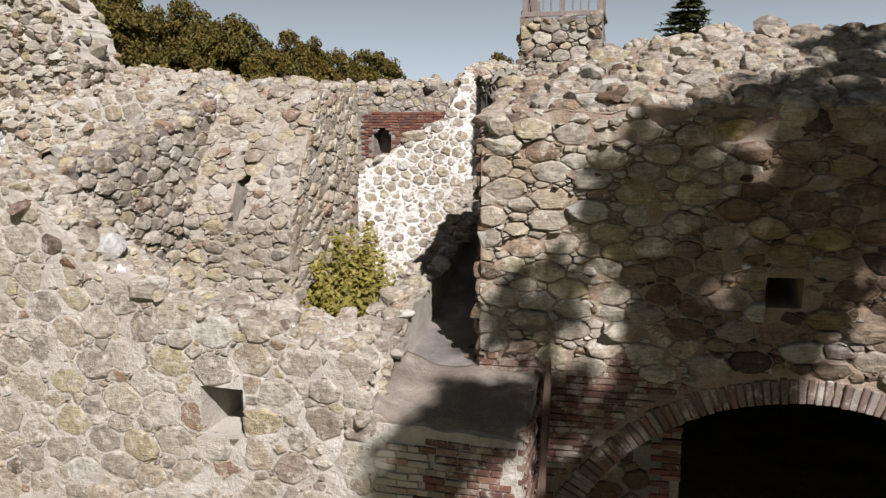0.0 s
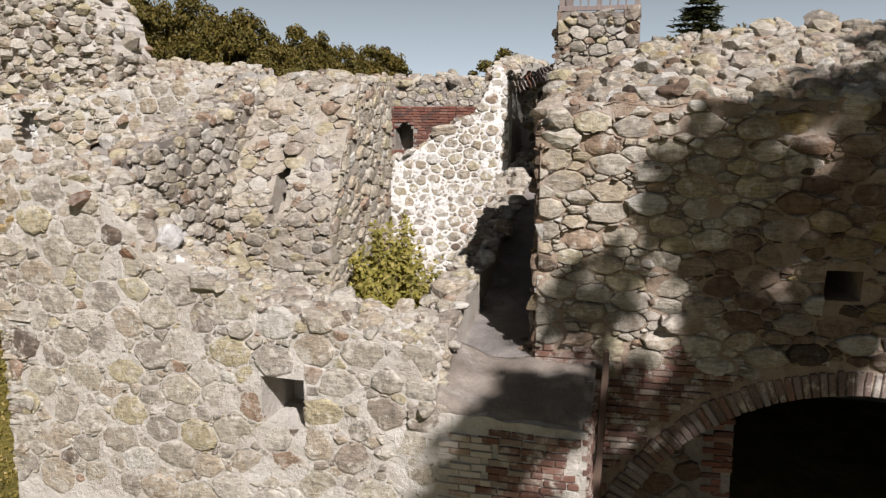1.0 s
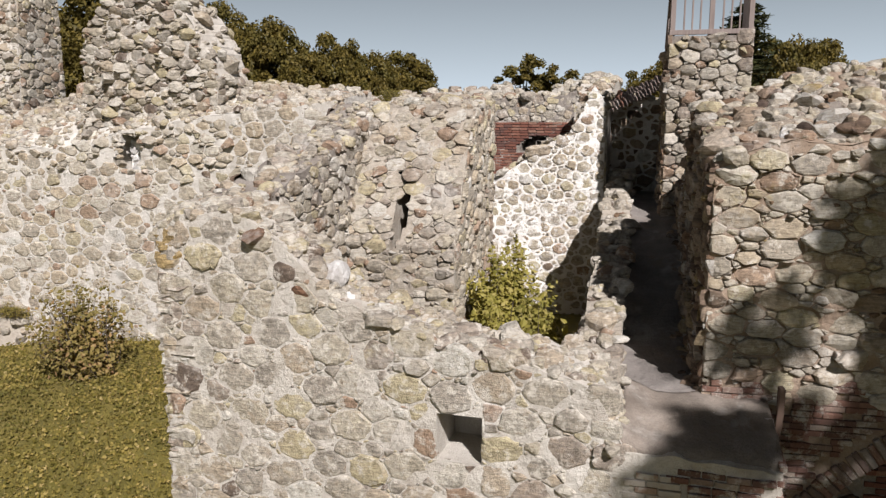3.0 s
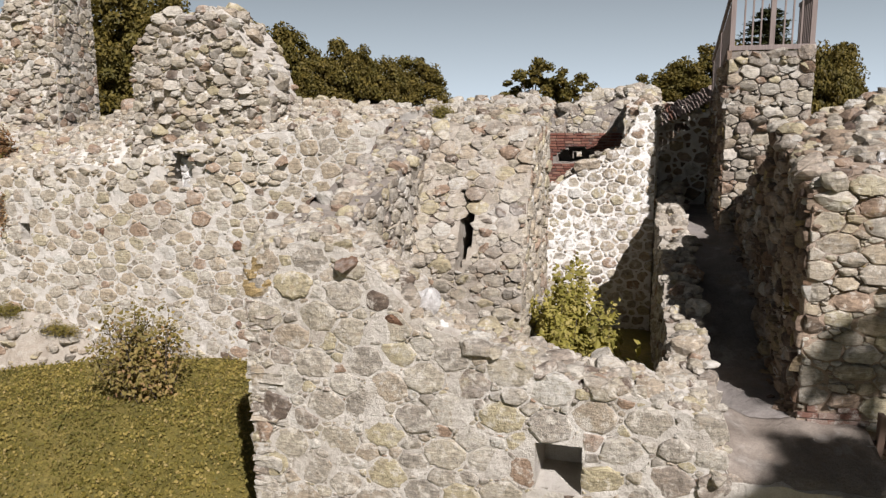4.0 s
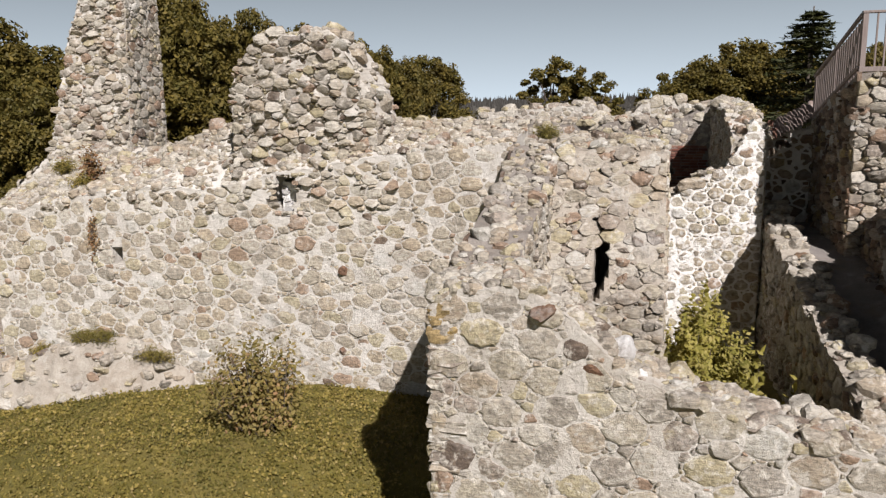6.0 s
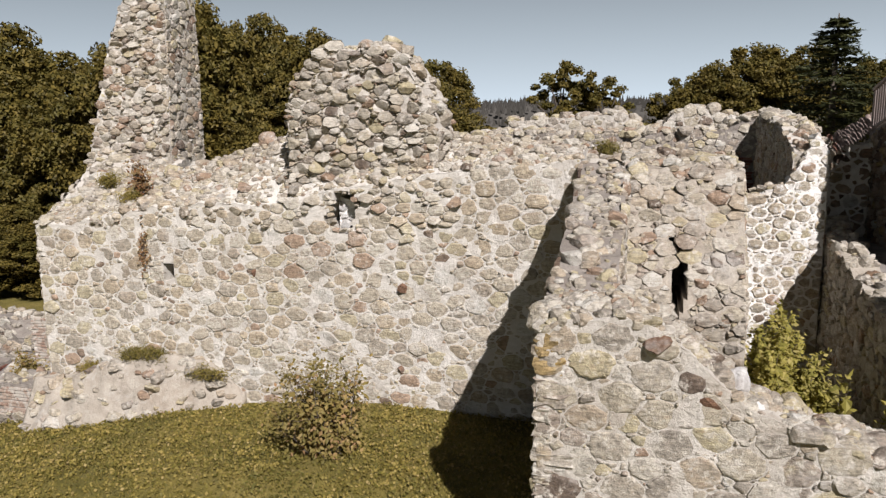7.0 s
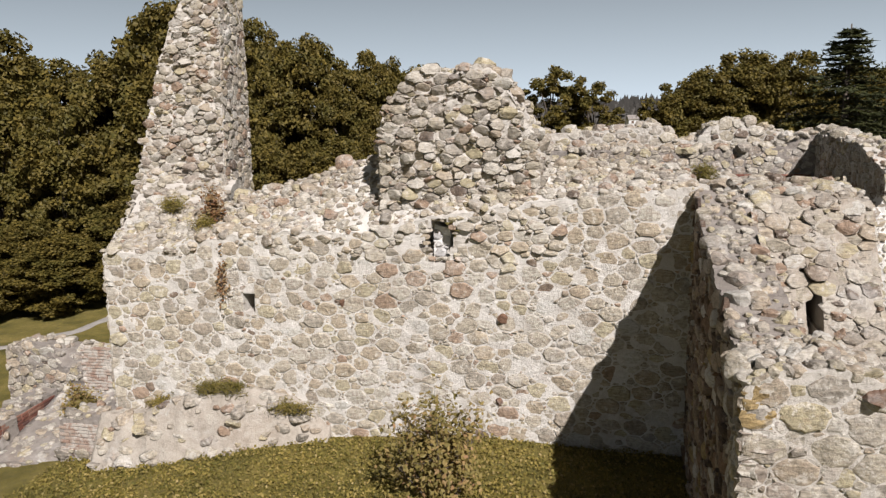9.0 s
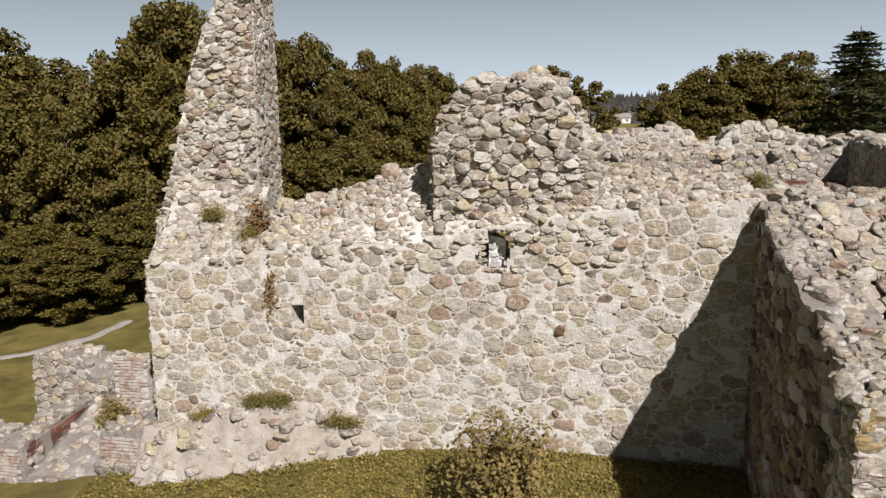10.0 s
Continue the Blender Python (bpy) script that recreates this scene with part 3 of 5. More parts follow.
def cleft(u, v):
    """A narrow crooked hole in the broken wall."""
    w = 1 - ((v - 3.6) / 0.78) ** 2
    return 2.4 if w > 0 and abs(u - 0.97 - 0.10 * math.sin((v - 2.9) * 2.4)) < 0.15 * math.sqrt(w) else 0


w_stump = Wall("wall_stump", "broken thick rubble wall leaning back, with a dark niche", (-8.4, 12.65), (-6.2, 12.65), 3.55, -0.5,
               line((0, 5.5), (1, 5.65), (2.3, 5.5)), line((0, 5.7), (2.3, 5.6)),
               lean=lambda u, v: -max(0.0, v - 3.0) * 0.62, void=cleft, mortar=M_TAN, ragged=0.14, recess=-0.004, lap=0.035)
w_terrace = Wall("wall_terrace", "broad rubble top of the wall behind the stump", (-13.0, 16.4), (-7.3, 16.3), 2.3, 0.0,
                 line((0, 5.9), (3, 5.6), (5.7, 5.5)), step=0.16)
w_back = Wall("wall_back", "tall sunlit rubble wall with cream mortar above the lawn", (-23.0, 14.65), (-9.3, 14.65), 2.1, -1.8,
              X(-23, line((-23, 4.0), (-22, 4.0), (-20.2, 4.4), (-18, 4.6), (-16.2, 4.6), (-14.8, 5.0), (-12, 5.4), (-9.3, 5.7))),
              X(-23, line((-23, 4.6), (-20.5, 5.1), (-19, 5.5), (-17.5, 5.95), (-16.2, 6.3), (-14, 6.4), (-12.6, 6.15), (-9.3, 5.9))),
              holes=[(3.64, 3.94, 2.66, 3.12, 1.2)], void=window_gap, recess=-0.006, lap=0.014, mortar=M_CREAM)
w_gable = Wall("wall_gable", "ragged upright remnant of rubble masonry on the back wall", (-16.05, 15.1), (-12.45, 15.1), 1.4, 4.95,
               X(-16.05, line((-16.05, 6.9), (-15.9, 7.4), (-15.6, 7.8), (-15.2, 8.05), (-13.75, 8.2), (-13.2, 7.8), (-12.8, 7.2), (-12.6, 6.8), (-12.45, 6.2))), ragged=0.16, recess=-0.008, lap=0.06)
w_flank = Wall("wall_flank", "rubble wall climbing from the corner to the tower stump", (-24.9, 20.0), (-23.0, 14.67), 2.6, -2.2,
               line((0, 5.9), (1.5, 5.2), (3, 4.7), (5.6, 4.0)), line((0, 5.4), (5.6, 4.7)))
w_tower = Wall("wall_tower_stump", "tall tapering rubble remnant of a corner tower", (-25.5, 19.5), (-22.3, 19.8), 2.0, 3.0,
               X(-25.5, line((-25.5, 4.2), (-24.95, 5.8), (-24.6, 7.2), (-24.3, 8.7), (-23.75, 9.9), (-23.3, 10.9), (-23.0, 12.2), (-22.3, 12.4))), ragged=0.15, recess=-0.006, lap=0.06,
               lean=lambda u, v: 0.35 - (v - 3) * 0.06)
ARCH_X, ARCH_Z, ARCH_R = 2.15, -1.68, 3.12


def arch_depth(u, v):
    """The arched recess: shallow at its west end, a dark doorway beyond."""
    x = u - 1.97
    if math.hypot(x - ARCH_X, v - ARCH_Z) > ARCH_R + 0.06 or x > 5.2:
        return 0
    return 0.7 if x < 0.8 or v > 1.25 else -1


w_right = Wall("wall_right", "brown rubble wall with a brick arch, coloured darker where tree shade dapples it", (-1.97, 9.58), (6.5, 10.15), 2.7, -2.2,
               X(-1.97, line((-1.97, 4.75), (-1.2, 5.0), (0, 5.1), (6.5, 5.15))), X(-1.97, line((-1.97, 5.5), (0, 6.1), (2, 6.25), (6.5, 6.3))),
               holes=[(3.55, 3.98, 2.66, 3.04)], mortar=M_SHADE_MORTAR, recess=0.006, lap=0.026, void=arch_depth)
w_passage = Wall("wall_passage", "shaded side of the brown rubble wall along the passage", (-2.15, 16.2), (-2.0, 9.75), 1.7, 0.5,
                 line((0, 3.95), (1.6, 4.15), (2.7, 4.8), (4.2, 5.3), (5.7, 5.1), (6.5, 4.8)), line((0, 5.5), (2.2, 5.6), (4.2, 5.9), (6.5, 5.2)), mortar=M_DIRTY_SHADED, ragged=0.12, recess=0.03)
w_lookout = Wall("wall_lookout", "square rubble stair tower below a wooden railing", (-2.5, 16.15), (-0.85, 16.15), 4.3, 2.5,
                 lambda u: 6.98, lambda u: 6.0, mortar=M_DIRTY_SHADED, ragged=0.02, recess=0.05)
w_end = Wall("wall_passage_end", "shaded rubble wall with pale joints closing the passage", (-4.0, 20.0), (-2.3, 20.0), 0.6, 2.5,
             lambda u: 5.75, mortar=M_CREAM)
w_white = Wall("wall_white", "rubble wall with broad bright white lime joints", (-7.3, 18.3), (-3.85, 18.3), 0.7, 0.0,
               X(-7.3, line((-7.3, 3.5), (-6.5, 3.85), (-5.9, 4.2), (-5.2, 4.65), (-4.75, 4.85), (-4.5, 5.3), (-4.15, 6.1), (-3.85, 5.6))), mortar=M_WHITE)
w_inner = Wall("wall_inner", "shaded rubble cross wall behind the white wall", (-4.6, 24.8), (-4.6, 18.4), 0.8, 0.0,
               line((0, 6.4), (2, 6.35), (4.5, 6.2), (6.4, 5.6)))
w_brick = Wall("wall_brick", "red brick wall with two niches and rubble on top", (-14.0, 24.8), (-3.8, 24.8), 1.2, 0.0,
               X(-14, line((-14, 5.9), (-8, 5.85), (-5.5, 6.0), (-5, 6.3), (-3.8, 6.4))),
               void=niche, holes=[(7.55, 7.75, 4.28, 4.5)], mortar=M_DIRTY_SHADED)
w_far = Wall("wall_distant", "low pale rubble walls at the far end of the ruin", (-14.0, 33.0), (-2.5, 33.0), 1.5, -1.0,
             X(-14, line((-14, 6.2), (-11.4, 6.35), (-9.0, 6.55), (-8.3, 6.0), (-7.4, 5.8), (-6.9, 6.5), (-5.6, 6.7), (-3.6, 6.1), (-2.5, 5.9))))
w_low = Wall("wall_low", "low grey rubble foundation wall with brick faces", (-29.0, 14.3), (-23.0, 14.3), 1.1, -3.0,
             X(-29, line((-29, -0.7), (-26.75, -0.75), (-26.65, -1.6), (-24.55, -1.5), (-24.45, -0.25), (-23, -0.2))), mortar=M_DIRTY_SHADED)
w_step = Wall("wall_stepped", "knee-high rubble wall edging the passage", (-3.78, 19.95), (-3.62, 9.0), 0.58, -0.5,
              line((0, 3.9), (2.4, 3.55), (5.0, 3.0), (8.0, 2.5), (10.9, 2.15)), mortar=M_TAN)

# ---- floors and ledges ----
M_RENDER = mortar_material("stained_cement_capping", (0.27, 0.23, 0.195), (0.40, 0.35, 0.30), (0.18, 0.15, 0.125))

def slab(name, label, xs, ys, top, under, material):
    """A slab over a grid of the plan, with its upper face given by top(x, y)."""
    V, F = [], []
    nx, ny = len(xs), len(ys)
    for k in range(2):
        for y in ys:
            for x in xs:
                z = top(x, y)
                wx, wy = 0.03 * noise.noise((x * 3, y * 3, 8)), 0.035 * noise.noise((x * 3.3, y * 3.3, 2))
                V.append((x + wx, y + wy, z + 0.012 * noise.noise((x * 4, y * 4, 1)) if k == 0 else z - under))
    q = lambda k, i, j: k * nx * ny + j * nx + i
    for j in range(ny - 1):
        for i in range(nx - 1):
            F.append((q(0, i, j), q(0, i + 1, j), q(0, i + 1, j + 1), q(0, i, j + 1)))
            F.append((q(1, i, j + 1), q(1, i + 1, j + 1), q(1, i + 1, j), q(1, i, j)))
    rim = [(i, 0) for i in range(nx)] + [(nx - 1, j) for j in range(1, ny)] + [(i, ny - 1) for i in range(nx - 2, -1, -1)] + [(0, j) for j in range(ny - 2, 0, -1)]
    for a, b in zip(rim, rim[1:] + rim[:1]):
        F.append((q(0, *b), q(0, *a), q(1, *a), q(1, *b)))
    return tagged(new(name, mesh_from(name, V, F, material)), label=label, kind="structure", category="floor")


PASSAGE = line((7.9, 1.36), (8.6, 1.56), (9.7, 1.66), (11.4, 1.86), (11.9, 2.05), (12.3, 2.16), (14.0, 2.75), (15.2, 3.05), (17.0, 3.36), (20.2, 3.4))
passage = slab("passage_floor", "smooth grey cement floor sloping up the passage", np.linspace(-3.35, -1.95, 12), np.linspace(9.62, 20.1, 70),
     lambda x, y: PASSAGE(y) + 0.03 * math.sin(x * 5), 0.5, M_CONCRETE)
slab("cement_ledge", "smooth cement capping that slopes over the brick wall end", np.linspace(-3.0, -1.14, 26), np.linspace(8.11, 9.6, 24),
     lambda x, y: PASSAGE(y) + 0.4 * max(0.0, -2.6 - x) + 0.015 + 0.06 * noise.noise((x * 2.2, y * 2.2, 4)) + 0.02 * noise.noise((x * 7, y * 7, 1)) - 0.7 * max(0.0, 8.2 - y), 0.10, M_RENDER)
slab("courtyard_floor", "earth floor of the roofless room between the walls", np.linspace(-8.4, -3.6, 20), np.linspace(9.1, 18.4, 30),
     lambda x, y: 0.35 + 0.1 * noise.noise((x, y, 0)), 0.4, M_GROUND)


def ribbon(name, label, points, width, material):
    """A strip that follows points over the ground."""
    pts = [Vector((x, y)) for x, y in points]
    fine = [pts[k].lerp(pts[k + 1], t) for k in range(len(pts) - 1) for t in np.linspace(0, 1, 10, endpoint=False)]
    V, F = [], []
    for k, p in enumerate(fine):
        d = (fine[min(k + 1, len(fine) - 1)] - fine[max(k - 1, 0)]).normalized()
        n = Vector((-d.y, d.x))
        for q in (-1.0, -0.4, 0.4, 1.0):
            e = p + n * width * q * (0.5 + 0.12 * noise.noise((p.x, p.y, q)))
            V.append((e.x, e.y, ground_height(e.x, e.y) + (0.05 if abs(q) < 0.5 else -0.02)))
        if k:
            F += [(4 * k - 4 + i, 4 * k - 3 + i, 4 * k + 1 + i, 4 * k + i) for i in range(3)]
    tagged(new(name, mesh_from(name, V, F, material)), label=label, kind="structure", category="path")


ribbon("path", "pale gravel path across the lawn", ((-62, 18.5), (-45, 21.3), (-38, 23.2), (-35.2, 24.6), (-33.8, 26.8), (-34.0, 30)), 0.75, M_GRAVEL)

# ---- stones on the walls ----
r = np.random.default_rng(11)
BIG = dict(size=(0.035, 0.31), gap=0.009, proud=0.028, tilt=0.06, aspect=1.35)
MID = dict(size=(0.045, 0.24), gap=0.008, proud=0.04, tilt=0.12, aspect=1.5)
ROUGH = dict(size=(0.04, 0.22), gap=0.003, proud=0.075, tilt=0.32, aspect=1.6)

w_front.face(r, M_STONE, z0=-0.2, parts=300, near=lambda u, v: abs(u - 3.5) + abs(v - 2), skip=lambda u, v: u > 6.35, **BIG)
w_front.face(r, M_STONE, "start", **MID)
w_back.face(r, M_PALE, z0=-1.4, parts=300, near=lambda u, v: abs(u - 8) + abs(v - 2), size=(0.04, 0.28), gap=0.010, proud=0.026, tilt=0.07, aspect=1.45, skip=lambda u, v: window_edge(u, v) or broken_zone(u, v))
w_back.face(r, M_PALE, z0=3.9, size=(0.05, 0.21), gap=0.004, proud=0.055, tilt=0.2, aspect=1.6, skip=lambda u, v: window_edge(u, v) or not broken_zone(u, v))
w_back.face(r, M_PALE, "start", **MID)
# west face: shade deepened by dark brown stones, the room side stays grey
w_side.face(r, M_SHADE_BROWN, parts=250, near=lambda u, v: -u, **MID)
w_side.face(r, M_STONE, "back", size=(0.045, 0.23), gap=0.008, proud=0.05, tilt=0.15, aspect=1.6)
w_stump.face(r, M_RUBBLE, parts=300, near=lambda u, v: -v, size=(0.045, 0.23), gap=0.006, proud=0.05, tilt=0.2, aspect=1.6, skip=cleft)
w_stump.face(r, M_PALE, "end", parts=200, near=lambda u, v: u, **MID)
w_stump.scatter(r, M_RUBBLE, 70, (0.07, 0.17), 2.5, 0.45, 70)
w_gable.face(r, M_RUBBLE, parts=300, near=lambda u, v: -v, **ROUGH)
w_gable.scatter(r, M_RUBBLE, 130, (0.06, 0.19), None, 0.4, 130, 0.42)
w_gable.face(r, M_RUBBLE, "end", **ROUGH)
w_gable.face(r, M_RUBBLE, "start", **ROUGH)
w_tower.face(r, M_RUBBLE, parts=300, near=lambda u, v: v, **ROUGH)
w_tower.scatter(r, M_RUBBLE, 200, (0.08, 0.19), 3.5, 0.45, 60, 0.45)
w_tower.face(r, M_RUBBLE, "end", **MID)
w_tower.face(r, M_RUBBLE, "start", **ROUGH)
w_flank.face(r, M_RUBBLE, parts=100, near=lambda u, v: -v, **MID)
brick_zone = lambda u, v: u < 3.6 and v < 1.72 + 0.16 * math.sin(u * 4.3) + 0.1 * math.sin(u * 11)
ARCH_CLEAR = lambda u, v: math.hypot(u - 1.97 - ARCH_X, v - ARCH_Z) < ARCH_R + 0.42
# shade painted by stone colour: pale at the sunlit end, brown under the tree
w_right.face(r, lambda u, v: M_PALE if u + 0.5 * math.sin(v * 3.1) < 1.2 else (M_STONE if u + 0.6 * math.sin(v * 2.3 + 1) < 2.6 else M_SHADE_BROWN), z0=0.0, parts=300, near=lambda u, v: abs(u - 2) + abs(v - 3), size=(0.04, 0.27), gap=0.006, proud=0.052, tilt=0.16, aspect=1.8,
             skip=lambda u, v: ARCH_CLEAR(u, v) or brick_zone(u, v))
w_right.face(r, M_SHADE_BROWN, "start", size=(0.04, 0.22), gap=0.007, proud=0.055, tilt=0.18, aspect=1.7)
w_right.scatter(r, M_SHADE_BROWN, 90, (0.06, 0.17), 2.0, 0.6, 90, 0.5)
w_passage.face(r, M_SHADE_BROWN, parts=250, near=lambda u, v: -u, size=(0.04, 0.22), gap=0.007, proud=0.06, tilt=0.18, aspect=1.7)
w_lookout.scatter(r, M_RUBBLE, 26, (0.08, 0.2), 4.5, 0.4, 26)
w_lookout.face(r, M_RUBBLE, parts=150, size=(0.05, 0.21), gap=0.006, proud=0.065, tilt=0.25, aspect=1.5)
w_lookout.face(r, M_SHADE_BROWN, "start", size=(0.04, 0.22), gap=0.007, proud=0.055, tilt=0.18, aspect=1.7)
w_end.face(r, M_SHADE_BROWN, size=(0.07, 0.22), gap=0.028, proud=0.02, tilt=0.08)
w_white.face(r, M_LIMED, parts=300, near=lambda u, v: -v, size=(0.05, 0.20), gap=0.024, proud=0.022, tilt=0.06, aspect=1.3)
w_inner.face(r, M_STONE, **MID)
w_inner.face(r, M_STONE, "end", **MID)
w_brick.face(r, M_STONE, size=(0.07, 0.2), gap=0.012, proud=0.03, skip=lambda u, v: v < 5.1 and 4.6 < u < 9.4)
w_far.face(r, M_STONE, size=(0.1, 0.3), gap=0.015, proud=0.04)
w_low.face(r, M_RUBBLE, parts=100, skip=lambda u, v: (4.5 < u < 5.9 and -1.05 < v < -0.3) or (1.3 < u < 2.3 and v > -1.7), **MID)
w_step.face(r, M_STONE, parts=300, near=lambda u, v: -u, **MID)

edge = [(-3.08 + 0.06 * rb0, 8.02 + 0.11 * k, 1.42 + 0.05 * k) for k, rb0 in enumerate(np.random.default_rng(2).normal(0, 1, 15))]
boulders(r, edge, [0.09 + 0.05 * abs(e[0] + 3.2) for e in edge], w_front.ob, M_RUBBLE, 15)

# loose stones along the edges of the passage
rp = np.random.default_rng(17)
places = [(rp.choice((-3.3, -2.05)) + rp.normal(0, 0.13), y, PASSAGE(y) + 0.02) for y in rp.uniform(9.8, 19.8, 130)]
boulders(rp, places, [rp.uniform(0.04, 0.13) for _ in places], passage, M_SHADE_BROWN, 60, 0.5)

# rubble bedded on the broken tops
w_front.crest(r, M_STONE, 95, (0.05, 0.17), sink=0.6, span=(0, 6.2), parts=80)
w_side.crest(r, M_RUBBLE, 40, (0.05, 0.16), parts=60)
w_terrace.crest(r, M_RUBBLE, 26, (0.08, 0.2))
w_stump.crest(r, M_RUBBLE, 18, (0.07, 0.19))
w_back.crest(r, M_RUBBLE, 38, (0.06, 0.17), parts=80)
w_back.crest(r, M_PALE, 75, (0.04, 0.11), sink=0.4)
w_gable.crest(r, M_RUBBLE, 18, (0.09, 0.2))
w_flank.crest(r, M_RUBBLE, 20, (0.07, 0.19))
w_right.crest(r, M_RUBBLE, 52, (0.07, 0.19), sink=0.5, parts=60)
w_passage.crest(r, M_SHADE_BROWN, 24, (0.07, 0.2))
w_white.crest(r, M_STONE, 22, (0.08, 0.2))
w_inner.crest(r, M_STONE, 18, (0.09, 0.22))
w_brick.crest(r, M_RUBBLE, 26, (0.1, 0.24))
w_far.crest(r, M_RUBBLE, 8, (0.12, 0.26))
w_low.crest(r, M_RUBBLE, 12, (0.08, 0.2))
w_step.crest(r, M_STONE, 30, (0.08, 0.19))
w_end.crest(r, M_STONE, 12, (0.08, 0.2))

# long flat quoins laid up the free corner of the front wall
rq = np.random.default_rng(23)
v = -0.2
while v < 3.55:
    h = rq.uniform(0.10, 0.24)
    wide, deep = (rq.uniform(0.34, 0.52), rq.uniform(0.2, 0.3)) if rq.random() < 0.6 else (rq.uniform(0.2, 0.3), rq.uniform(0.34, 0.5))
    bm = bmesh.new()
    box(bm, 0, wide, 0, deep, 0, h - 0.02)
    bmesh.ops.subdivide_edges(bm, edges=bm.edges[:], cuts=2, use_grid_fill=True)
    for q in bm.verts:
        q.co += 0.022 * Vector((rq.normal(), rq.normal(), 0.6 * rq.normal())) * (0.6 if 0 < q.co.x < wide and 0 < q.co.z < h - 0.02 else 1.0)
    out = rq.uniform(0.012, 0.032)
    part("stone", bm_mesh("stone", bm, M_OCHRE if 3.3 < v else M_STONE), w_front.ob, at=Matrix.Translation((-9.3 - out, 8.2 - out, v)) @ pose(0, 0, 0, 0, 0, -1.0 + rq.normal(0, 1.5)))
    v += h

# single stones that catch the eye
def accent(wall, x, y, z, size, material, label, k):
    part("stone", boulder_mesh(k, material), wall.ob, label, Matrix.LocRotScale((x, y, z), Euler((0.2 * k, 0.1 * k, 0.7 * k)), Vector(size)))


accent(w_front, -7.76, 8.29, 3.80, (0.26, 0.18, 0.19), M_UMBER, "dark umber stone", 2)
accent(w_front, -7.1, 8.26, 3.02, (0.23, 0.13, 0.14), M_UMBER, "dark umber stone", 9)
accent(w_front, -6.84, 8.54, 3.27, (0.2, 0.2, 0.19), M_QUARTZ, "white quartz stone", 5)
accent(w_front, -6.62, 8.40, 2.93, (0.15, 0.16, 0.15), M_QUARTZ, "white quartz stone", 7)
accent(w_front, -9.18, 8.33, 3.72, (0.2, 0.14, 0.12), M_OCHRE, "ochre stone", 3)
accent(w_front, -9.1, 8.29, 3.45, (0.2, 0.1, 0.09), M_OCHRE, "ochre stone", 4)
accent(w_right, -1.06, 9.98, 5.04, (0.3, 0.2, 0.19), M_QUARTZ, "white quartz stone", 6)
accent(w_right, -0.55, 9.9, 4.55, (0.22, 0.16, 0.2), M_QUARTZ, "white quartz stone", 8)
accent(w_back, -13.15, 14.68, 2.78, (0.17, 0.09, 0.12), M_UMBER, "rusty brown stone", 1)
accent(w_back, -13.28, 14.68, 0.8, (0.16, 0.09, 0.09), M_UMBER, "dark brown stone", 10)
accent(w_back, -16.9, 14.68, 3.0, (0.14, 0.09, 0.1), M_UMBER, "rusty brown stone", 11)

# ---- brickwork ----
bm = bmesh.new()
box(bm, -0.13, 0.13, -0.03, 0.05, -0.038, 0.038)
BRICK = bm_mesh("brick", bm, M_BRICK, 0.006)
PALE_BRICK = BRICK.copy()
PALE_BRICK.materials[0] = M_BRICK_PALE
WHITE_BRICK = BRICK.copy()
WHITE_BRICK.materials[0] = brick_material("whitewashed_brick", [(0.0, (0.62, 0.56, 0.50)), (0.5, (0.70, 0.65, 0.59)), (0.85, (0.46, 0.34, 0.27))], 0.45)
SOOT_BRICK = BRICK.copy()
SOOT_BRICK.materials[0] = brick_material("old_wall_brick", [(0.0, (0.22, 0.12, 0.09)), (0.3, (0.27, 0.16, 0.12)), (0.5, (0.17, 0.10, 0.08)), (0.7, (0.30, 0.22, 0.18)), (0.85, (0.36, 0.30, 0.25))], 0.50)


def bricks(r, wall, u0, u1, v0, v1, me, pitch=(0.275, 0.092), keep=None, parts=300, face=None):
    """Running bond over a stretch of a wall, proud of its bed joints."""
    rest = Joined()
    bv = np.array([v.co[:] for v in me.vertices])
    bf = [(p.vertices[0], p.vertices[k], p.vertices[k + 1]) for p in me.polygons for k in range(1, len(p.vertices) - 1)]
    face = face or (wall.d, wall.place)
    d = face[0]
    turn = Matrix(((d.x, -d.y, 0), (d.y, d.x, 0), (0, 0, 1))).to_4x4()
    k = 0
    for row in range(int((v1 - v0) / pitch[1])):
        v = v0 + (row + 0.5) * pitch[1]
        u = u0 + (0.5 * pitch[0] if row % 2 else 0) * r.uniform(0.9, 1.1)
        while u < u1 - 0.12:
            w = 0.5 if r.random() < 0.22 else 1.0
            c = u + 0.13 * w
            u += pitch[0] * w - (0.015 if w < 1 else 0)
            if c + 0.13 * w > u1 + 0.02 or (keep and not keep(c, v)):
                continue
            p = face[1](c, v + r.normal(0, 0.004), r.normal(0.006, 0.007))
            m = Matrix.Translation(p) @ turn @ pose(0, 0, 0, 0, r.normal(0, 0.8), r.normal(0, 1.2)) @ Matrix.Diagonal((w, 1, r.uniform(0.92, 1.04), 1))
            if k < parts:
                part("brick", me, wall.ob, at=m)
            else:
                rest.add((np.c_[bv, np.ones(len(bv))] @ np.array(m).T)[:, :3], bf)
            k += 1
    rest.make("bricks", wall.ob, me.materials[0], smooth=False)


